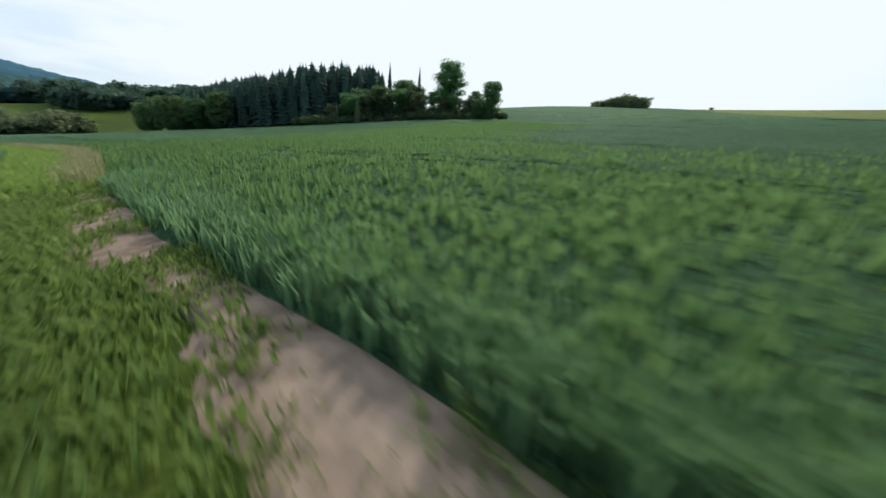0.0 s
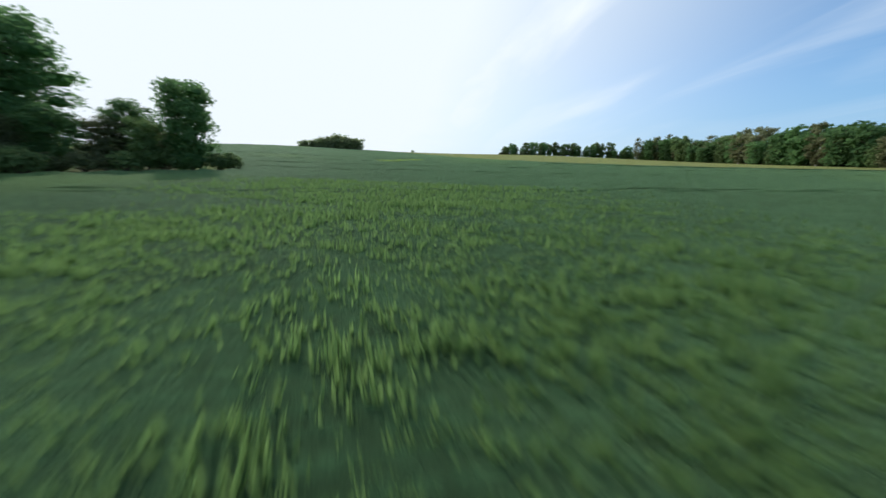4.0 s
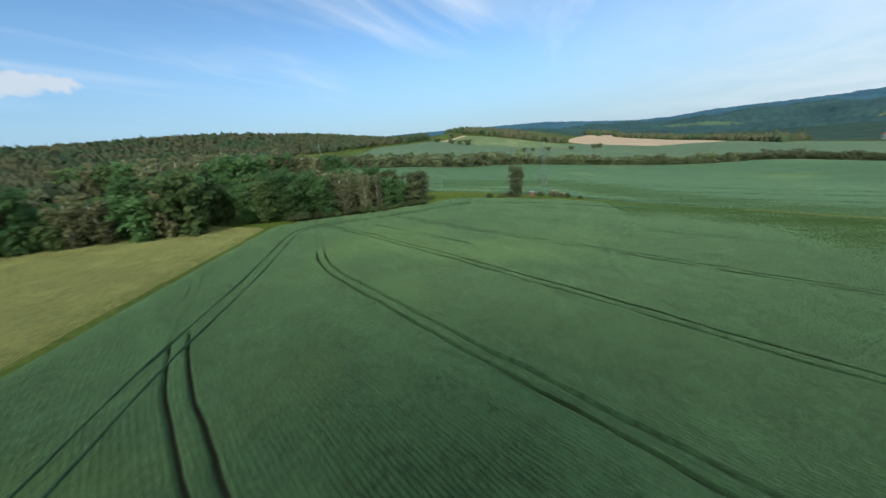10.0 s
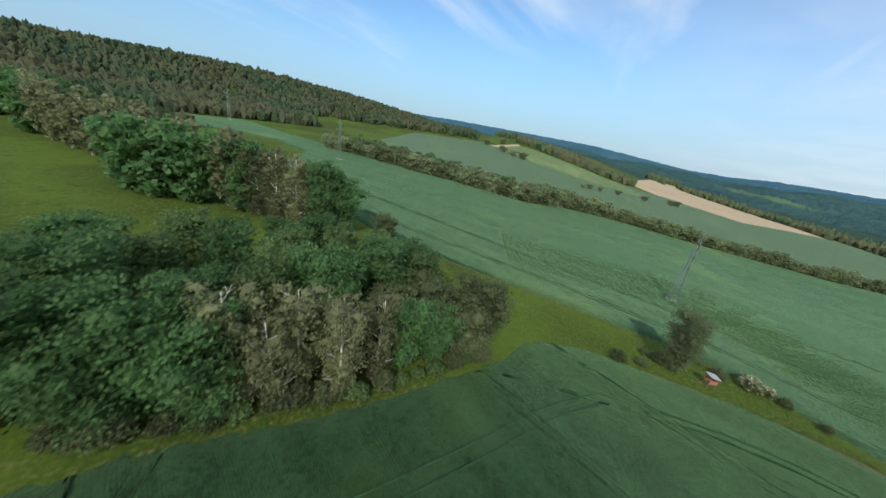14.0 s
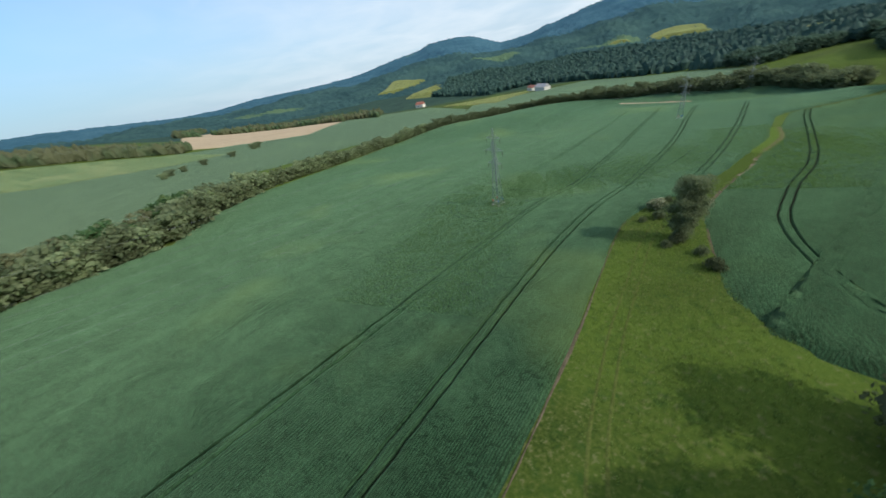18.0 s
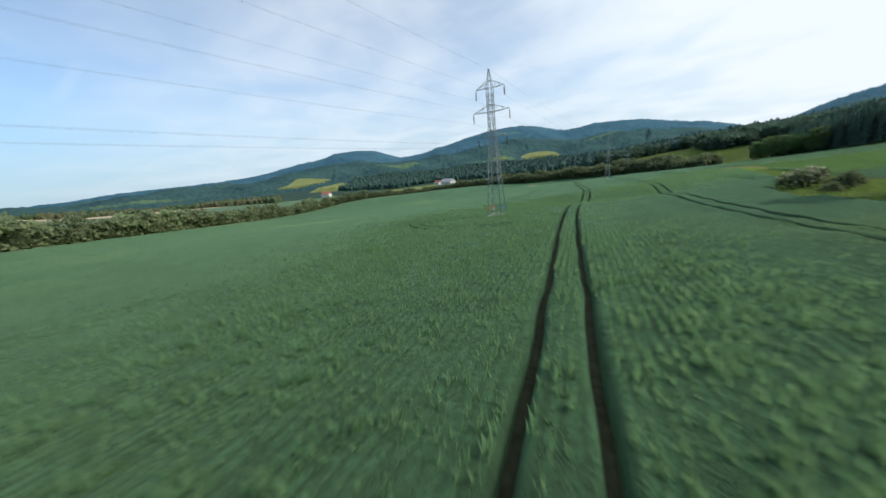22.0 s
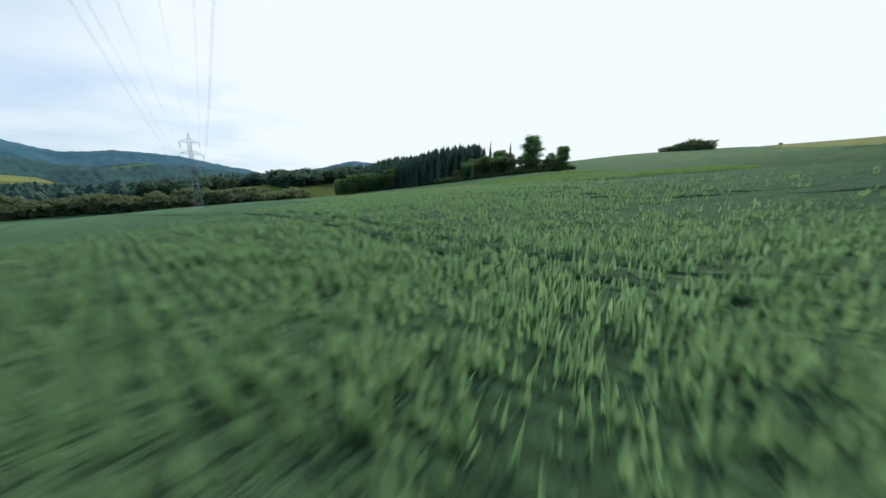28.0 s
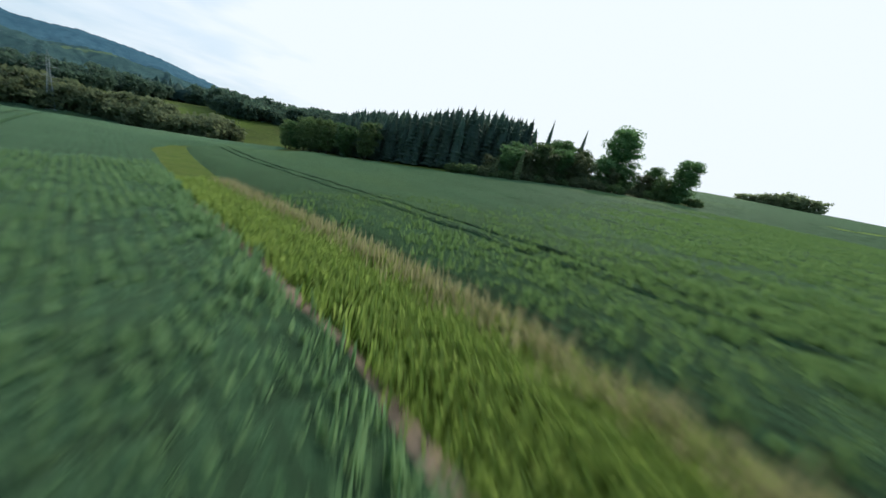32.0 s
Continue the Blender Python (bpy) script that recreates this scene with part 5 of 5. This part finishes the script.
thicket("hedge_thicket", [hedge_a, hedge_b], row[60:] + [(x, y, rng.uniform(1.2, 1.7)) for x, y in along(HEDGE[13:], 5.5, 2.0, 30, 2, -7.0)], "far end of the olive-green hedge by the stream", 35)
plant([bloom], [(50.5, 128, 1.3), (48, 131, 1.1), (36, 147, 1.3), (34.5, 151, 1.2)], "flowering bushes of the hedge", 25)


# ---- far woods: uncounted crowns ----
def far_wood(name, spots, mat, label, size=(4.0, 7.0), seed=1, pointed=0.0):
    rng = np.random.default_rng(seed)
    v0, f0 = ICO1
    p = np.array(spots, float)
    n = len(p)
    s = rng.uniform(*size, n)
    z = land(p[:, 0], p[:, 1])
    k = 1 + 0.32 * rng.standard_normal((n, len(v0)))
    v = v0[None] * k[:, :, None] * np.stack([s * 0.62, s * 0.62, s], -1)[:, None]
    v[:, :, 0] += p[:, 0, None]
    v[:, :, 1] += p[:, 1, None]
    v[:, :, 2] += (z + s * 0.62)[:, None]
    f = (f0[None] + (np.arange(n) * len(v0))[:, None, None]).reshape(-1, 3)
    return tagged(new(name, mesh_of(name, v.reshape(-1, 3).tolist(), f.tolist(), mat)), label, "wood", kind="stuff")


def band(pts, depth, gap, seed):
    rng = random.Random(seed)
    out = []
    for x, y in along(pts, gap, gap * 0.4, seed, max(1, int(depth / gap)), gap):
        out.append((x, y))
    return out


def polar_wood(b0, b1, r0, r1, count, seed, thin=None):
    rng = np.random.default_rng(seed)
    b = np.radians(rng.uniform(b0, b1, count))
    r = np.sqrt(rng.uniform(r0 * r0, r1 * r1, count))
    p = np.stack([-r * np.sin(b), r * np.cos(b)], -1)
    if thin is not None:
        q = np.sin(p[:, 0] * 0.012 + 1.3) * np.sin(p[:, 1] * 0.010 + 0.4) + 0.4 * np.sin(p[:, 0] * 0.031 + p[:, 1] * 0.027)
        p = p[q > thin]
    return p


M_FARWOOD = leaf("far_woods", (0.034, 0.070, 0.034), (0.080, 0.125, 0.056), 0.2, 0.3, 0.75)
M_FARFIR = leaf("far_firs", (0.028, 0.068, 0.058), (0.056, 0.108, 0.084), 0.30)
# leaf green shifted to blue: valley haze is put into the colour
M_VALLEY = leaf("hazy_valley_leaves", (0.075, 0.140, 0.100), (0.155, 0.240, 0.160), 0.6)
def within(outline, count, seed):
    rng = np.random.default_rng(seed)
    o = np.array(outline, float)
    p = rng.uniform(o.min(0), o.max(0), (count, 2))
    return p[inside(outline, p[:, 0], p[:, 1]) > 0]


ridge = np.concatenate([polar_wood(-50, 28, 430, 1000, 11000, 1, -0.75), polar_wood(9, 62, 262, 460, 4600, 9), polar_wood(-15, 10, 338, 470, 1700, 10)])
ridge = ridge[inside(EAST, ridge[:, 0], ridge[:, 1]) < -4]
far_wood("north_wood", ridge, M_FARWOOD, "mixed wood covering the low northern ridge", (3.5, 6), 1)
SLOPE = [(409, -441), (391, -537), (250, -525), (93, -457), (6, -368), (-40, -430), (-60, -800), (0, -1000), (300, -1120), (800, -950), (900, -760), (700, -560), (641, -475)]
FIELDS = [[(36, -640), (-20, -640), (-28, -690), (30, -700)], [(760, -484), (889, -713), (661, -490)]]
slope = within(SLOPE, 15000, 11)
for gap in FIELDS:
    slope = slope[inside(gap, slope[:, 0], slope[:, 1]) < 4]
west = polar_wood(150, 180, 340, 850, 4200, 4, -0.7)
west = west[(west[:, 0] < -60) | (west[:, 1] < -420)]
valley = np.concatenate([slope, west])
near_first = np.argsort(np.hypot(valley[:, 0] + 40, valley[:, 1] + 90))
rng = random.Random(61)
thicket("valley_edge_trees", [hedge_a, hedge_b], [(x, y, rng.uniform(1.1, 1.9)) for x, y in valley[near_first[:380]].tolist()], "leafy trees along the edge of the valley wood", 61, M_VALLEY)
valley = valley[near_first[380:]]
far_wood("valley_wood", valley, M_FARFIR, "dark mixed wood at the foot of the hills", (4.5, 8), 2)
COPSES = ([(423, 255), (408, 189), (399, 66), (428, 58), (455, 185), (460, 262)], [(485, -226), (700, -80), (717, 0), (760, 10), (860, -90), (560, -280)], [(700, 30), (720, 70), (1000, 60), (1000, 0), (800, 40)],
          [(450, 287), (480, 330), (620, 380), (640, 340), (500, 285)], [(520, -178), (640, -138), (640, -130), (520, -172)])
far_wood("copse_wood", np.concatenate([within(c, n, 20 + k) for k, (c, n) in enumerate(zip(COPSES, (1500, 4200, 1400, 900, 500)))]), M_FARWOOD, "strips of wood between the far fields", (4, 7), 3)


# ---- buildings far off in the valley ----
def house(x, y, w, d, h, roof_mat, label, turn=0.0, name="farmhouse"):
    ob = empty(name, label, "house", m=Matrix.Translation((x, y, ground_z(x, y))) @ Matrix.Rotation(turn, 4, "Z"))
    part("wall", Shape().box((0, 0, h / 2 - 0.5), (w, d, h + 1)).mesh("house_wall", M_WALL), ob)
    r = h * 0.75
    v = [(-w / 2 - 0.4, -d / 2 - 0.4, h), (w / 2 + 0.4, -d / 2 - 0.4, h), (w / 2 + 0.4, d / 2 + 0.4, h), (-w / 2 - 0.4, d / 2 + 0.4, h), (-w / 2 - 0.4, 0, h + r), (w / 2 + 0.4, 0, h + r)]
    part("roof", mesh_of("house_roof", v, [(0, 1, 5, 4), (2, 3, 4, 5), (0, 4, 3), (1, 2, 5), (0, 3, 2, 1)], roof_mat), ob)
    part("chimney", Shape().box((w * 0.2, 0.3, h + r), (0.7, 0.7, 1.6)).mesh("house_chimney", M_ROOF), ob)
    for k in range(int(w // 3)):
        for side in (-1, 1):
            part("window", Shape().box((-w / 2 + 1.6 + k * 3, side * (d / 2 + 0.02), h * 0.55), (1.1, 0.1, 1.3)).mesh("house_window", M_GLASS), ob)
    return ob


house(503, -337, 16, 10, 6, M_ROOF, "white farmhouse with a red roof in the valley", 0.4)
house(292, -446, 30, 12, 6, M_GREYROOF, "long white farm building with a grey roof", -0.4, "farm_building")
house(322, -458, 16, 10, 5, M_ROOF, "low farm building with a red roof", -0.4, "farm_building")

# ---- hunting seat beside the poplar ----
def hunting_seat(x, y):
    ob = empty("hunting_seat", "small weathered wooden hunting seat with a tilted ladder", "hunting seat", m=Matrix.Translation((x, y, ground_z(x, y))) @ Matrix.Rotation(0.5, 4, "Z"))
    for sx in (-0.6, 0.6):
        for sy in (-0.6, 0.6):
            part("post", Shape().tube([(sx * 1.25, sy * 1.25, -0.2), (sx, sy, 2.6)], [0.06, 0.05], 6).mesh("seat_post", M_WOOD), ob)
    part("platform", Shape().box((0, 0, 1.25), (1.4, 1.4, 0.08)).mesh("seat_platform", M_WOOD), ob)
    for k, (c, s) in enumerate((((0, -0.65, 1.65), (1.3, 0.05, 0.75)), ((-0.65, 0, 1.65), (0.05, 1.3, 0.75)), ((0.65, 0, 1.65), (0.05, 1.3, 0.75)))):
        part("side_panel", Shape().box(c, s).mesh("seat_panel", M_ROOF), ob, "reddish-brown board wall")
    v = [(-0.9, -0.9, 2.5), (0.9, -0.9, 2.5), (0.9, 0.9, 2.75), (-0.9, 0.9, 2.75), (-0.9, -0.9, 2.57), (0.9, -0.9, 2.57), (0.9, 0.9, 2.82), (-0.9, 0.9, 2.82)]
    part("roof", mesh_of("seat_roof", v, [(0, 3, 2, 1), (4, 5, 6, 7), (0, 1, 5, 4), (1, 2, 6, 5), (2, 3, 7, 6), (3, 0, 4, 7)], M_GREYROOF), ob, "pale tilted roof sheet")
    for sx in (-0.25, 0.25):
        part("ladder_rail", Shape().tube([(sx, 1.9, 0), (sx, 0.7, 1.3)], [0.035, 0.035], 5).mesh("seat_rail", M_WOOD), ob)
    for k in range(4):
        u = (k + 0.5) / 4
        part("rung", Shape().tube([(-0.25, 1.9 - 1.2 * u, 1.3 * u), (0.25, 1.9 - 1.2 * u, 1.3 * u)], [0.025, 0.025], 5).mesh("seat_rung", M_WOOD), ob)


hunting_seat(-47.9, -6.4)

# ---- wooden line pole by the hedge ----
pole = empty("line_pole", "grey wooden pole standing before the hedge", "pole", m=Matrix.Translation((57.5, 113, ground_z(57.5, 113))))
part("shaft", Shape().tube([(0, 0, -0.5), (0, 0, 6.5)], [0.14, 0.1], 8).mesh("pole_shaft", M_WOOD), pole)
part("crossbar", Shape().box((0, 0, 6.1), (1.6, 0.1, 0.12)).mesh("pole_bar", M_WOOD), pole)


# ---- standing stalks near the flight ----
def stalks(name, spots, mat, label, tall, blades, spread, lift=0.0, seed=1, width=0.02, bend=0.35, uneven=0.0):
    """Tufts of narrow bent blades, two faces a blade, in one mesh."""
    rng = np.random.default_rng(seed)
    p = np.repeat(np.array(spots, float), blades, 0)
    n = len(p)
    p[:, :2] += rng.normal(0, spread, (n, 2))
    z = land(p[:, 0], p[:, 1]) + lift
    a = rng.uniform(0, 2 * np.pi, n)
    h = tall * rng.uniform(0.65, 1.2, n)
    h *= 1 + uneven * (np.sin(p[:, 0] * 2.1 + 1.7 * np.sin(p[:, 1] * 0.9)) * np.sin(p[:, 1] * 1.6 + 1.3 * np.sin(p[:, 0] * 1.1)) - 0.2)
    dx, dy = np.cos(a), np.sin(a)
    w = width * rng.uniform(0.7, 1.4, n)
    b = bend * h * rng.uniform(0.3, 1.2, n)
    base = np.stack([p[:, 0], p[:, 1], z], -1)
    side = np.stack([-dy * w, dx * w, 0 * w], -1)
    mid = base + np.stack([dx * b * 0.35, dy * b * 0.35, h * 0.65], -1)
    tip = base + np.stack([dx * b, dy * b, h], -1)
    v = np.stack([base - side, base + side, mid + side * 1.2, mid - side * 1.2, tip], 1).reshape(-1, 3)
    o = (np.arange(n) * 5)[:, None]
    quads = (o + np.array([[0, 1, 2, 3]])).tolist()
    tris = (o + np.array([[3, 2, 4]])).tolist()
    return tagged(new(name, mesh_of(name, v.tolist(), quads + tris, mat)), label, "wheat" if "wheat" in name else "grass", kind="stuff")


def corridor(pts, half, density, seed, outline=None, trams=None, margin=0.1, turn=None, even=1.25):
    """Random spots along a line, thinning out sideways; kept inside the outline and out of the wheel tracks."""
    rng = np.random.default_rng(seed)
    p = np.array(pts, float)
    s = np.r_[0, np.cumsum(np.hypot(*np.diff(p, axis=0).T))]
    n = int(s[-1] * 2 * half * density)
    t = rng.uniform(0, s[-1], n)
    x, y = np.interp(t, s, p[:, 0]), np.interp(t, s, p[:, 1])
    if even is None:
        ahead = np.minimum(t + 0.5, s[-1])
        dx, dy = np.interp(ahead, s, p[:, 0]) - x, np.interp(ahead, s, p[:, 1]) - y
        l = np.hypot(dx, dy) + 1e-9
        off = rng.uniform(-1, 1, n)
        keep = rng.random(n) < np.clip(1.35 * (1 - np.abs(off)), 0, 1)
        q = np.stack([x - dy / l * off * half, y + dx / l * off * half], -1)[keep]
    else:
        ang = rng.uniform(0, 2 * np.pi, n)
        off = half * rng.uniform(0, 1, n) ** even
        q = np.stack([x + off * np.cos(ang), y + off * np.sin(ang)], -1)
    if outline is not None:
        q = q[inside(outline, q[:, 0], q[:, 1]) > margin]
    if turn is not None:
        # onto drill rows
        c, s = math.cos(turn), math.sin(turn)
        u, v = q[:, 0] * c + q[:, 1] * s, -q[:, 0] * s + q[:, 1] * c
        u = np.round(u / 0.34) * 0.34 + rng.normal(0, 0.018, len(u))
        q = np.stack([u * c - v * s, u * s + v * c], -1)
    if trams is not None:
        ok = np.abs(np.minimum(apart(RING, q[:, 0], q[:, 1]), apart(ARC, q[:, 0], q[:, 1])) - 0.9) > 0.26
        for line in trams:
            yy, xx = [a for a, _ in line], [b for _, b in line]
            d = np.abs(np.abs(q[:, 0] - np.interp(q[:, 1], yy, xx)) - 0.82)
            ok &= (d > 0.30) | (q[:, 1] < yy[0]) | (q[:, 1] > yy[-1])
        q = q[ok]
    return q


WHEAT_LABEL = "green wheat stalks with upright ears"
stalks("wheat_stalks", corridor(LOW_W, 23, 16, 1, WEST, W_TRAMS, 0.1, radians(-8), None), M_BLADE_W, WHEAT_LABEL, 0.60, 4, 0.038, 0.14, 1, 0.020, 0.24, 0.22)
stalks("wheat_stalks", corridor(LOW_E1, 23, 15, 2, EAST, E_TRAMS, 0.1, radians(10), None), M_BLADE, WHEAT_LABEL, 0.60, 4, 0.038, 0.14, 2, 0.020, 0.24, 0.22)
stalks("wheat_stalks", corridor(LOW_E2, 23, 16, 3, EAST, E_TRAMS, 0.1, radians(10), None), M_BLADE, WHEAT_LABEL, 0.60, 4, 0.038, 0.14, 3, 0.020, 0.24, 0.22)
stalks("wheat_stalks", corridor([(-58, -80), (-57, -90), (-56, -100), (-54, -112)], 9, 15, 16, WEST, W_TRAMS, 0.1, radians(-8), None), M_BLADE_W, WHEAT_LABEL, 0.60, 4, 0.06, 0.14, 16, 0.024, 0.34, 0.22)
stalks("wheat_stalks", corridor([(x - 2.9, y) for x, y in STRIP[6:11]], 1.5, 70, 4, WEST, None, -0.25), M_BLADE, "wheat stalks along the field edge", 0.6, 4, 0.07, 0.0, 4, 0.016)


def off_wheat(q, margin=0.25):
    free = np.minimum(-inside(EAST, q[:, 0], q[:, 1]), -inside(WEST, q[:, 0], q[:, 1])) > margin
    return q[free]


SOUTH = off_wheat(corridor(STRIP[2:7], 2.4, 42, 5))
NORTH = off_wheat(np.concatenate([corridor(STRIP[6:], 2.6, 30, 8, even=0.8), corridor([(-44, -20), (-46, -8), (-47, 2), (-52, 14), (-56, 26), (-62, 40)], 12.0, 6, 6, even=0.6)]))
NORTH = NORTH[(inside(WEST, NORTH[:, 0], NORTH[:, 1]) < -1.6) | (NORTH[:, 1] > -10) | (np.sin(NORTH[:, 1] * 2.1) + np.sin(NORTH[:, 0] * 5 + NORTH[:, 1]) > 0.9)]
stalks("meadow_grass", SOUTH, M_GRASS, "tall yellow-green grass of the field strip", 0.5, 4, 0.13, 0.0, 7, 0.018, 0.5)
stalks("meadow_grass", NORTH, M_MEADOW, "short yellow-green grass of the field strip", 0.3, 4, 0.13, 0.0, 9, 0.018, 0.6)
rng = np.random.default_rng(31)
SOD = np.array([-48.0, -63.0]) + np.stack([rng.normal(0, 0.45, 26), rng.uniform(-10, 8, 26)], -1)
SOD = np.concatenate([c + rng.normal(0, 0.17, (34, 2)) * (1, 1.9) for c in SOD])
stalks("soil_tufts", SOD[inside(WEST, SOD[:, 0], SOD[:, 1]) < 0], M_MEADOW, "low grass tufts on the bare soil", 0.16, 5, 0.12, 0.0, 32, 0.012, 0.5)
heads = off_wheat(corridor([(x - 1.3, y) for x, y in STRIP[2:7]], 1.0, 22, 10))
stalks("grass_seed_heads", heads, M_SEED, "pale brownish seed heads above the grass", 0.75, 3, 0.15, 0.0, 11, 0.012, 0.3)

# ---- weeds round the feet of the pylon ----
rng = np.random.default_rng(40)
PLOT = np.array([-1.2, -0.2]) + rng.normal(0, 1.5, (900, 2))
PLOT = PLOT[np.hypot(PLOT[:, 0] + 1.2, PLOT[:, 1] + 0.2) < 3.0]
PLOT = PLOT[np.sin(PLOT[:, 0] * 2.3) + np.sin(PLOT[:, 1] * 2.9 + 1) > -0.7]
stalks("weed_grass", PLOT, M_GRASS, "uneven weeds and grass under the pylon", 0.20, 6, 0.16, 0.0, 41, 0.016, 0.6)
stalks("dry_grass", PLOT[::3] + 0.2, M_SEED, "dry brown grass under the pylon", 0.26, 4, 0.2, 0.0, 42, 0.012, 0.7)
# low yellow-green weed patches standing in the wheat
for cx, cy, r in ((-190, -88, 3.2), (-203, -78, 2.6), (-197, -83, 1.6)):
    q = np.array([cx, cy]) + rng.normal(0, r * 0.55, (520, 2))
    stalks("weed_patch", q, M_GRASS, "yellow-green weed patch in the wheat", 0.75, 5, 0.15, 0.0, int(-cx), 0.022, 0.5)
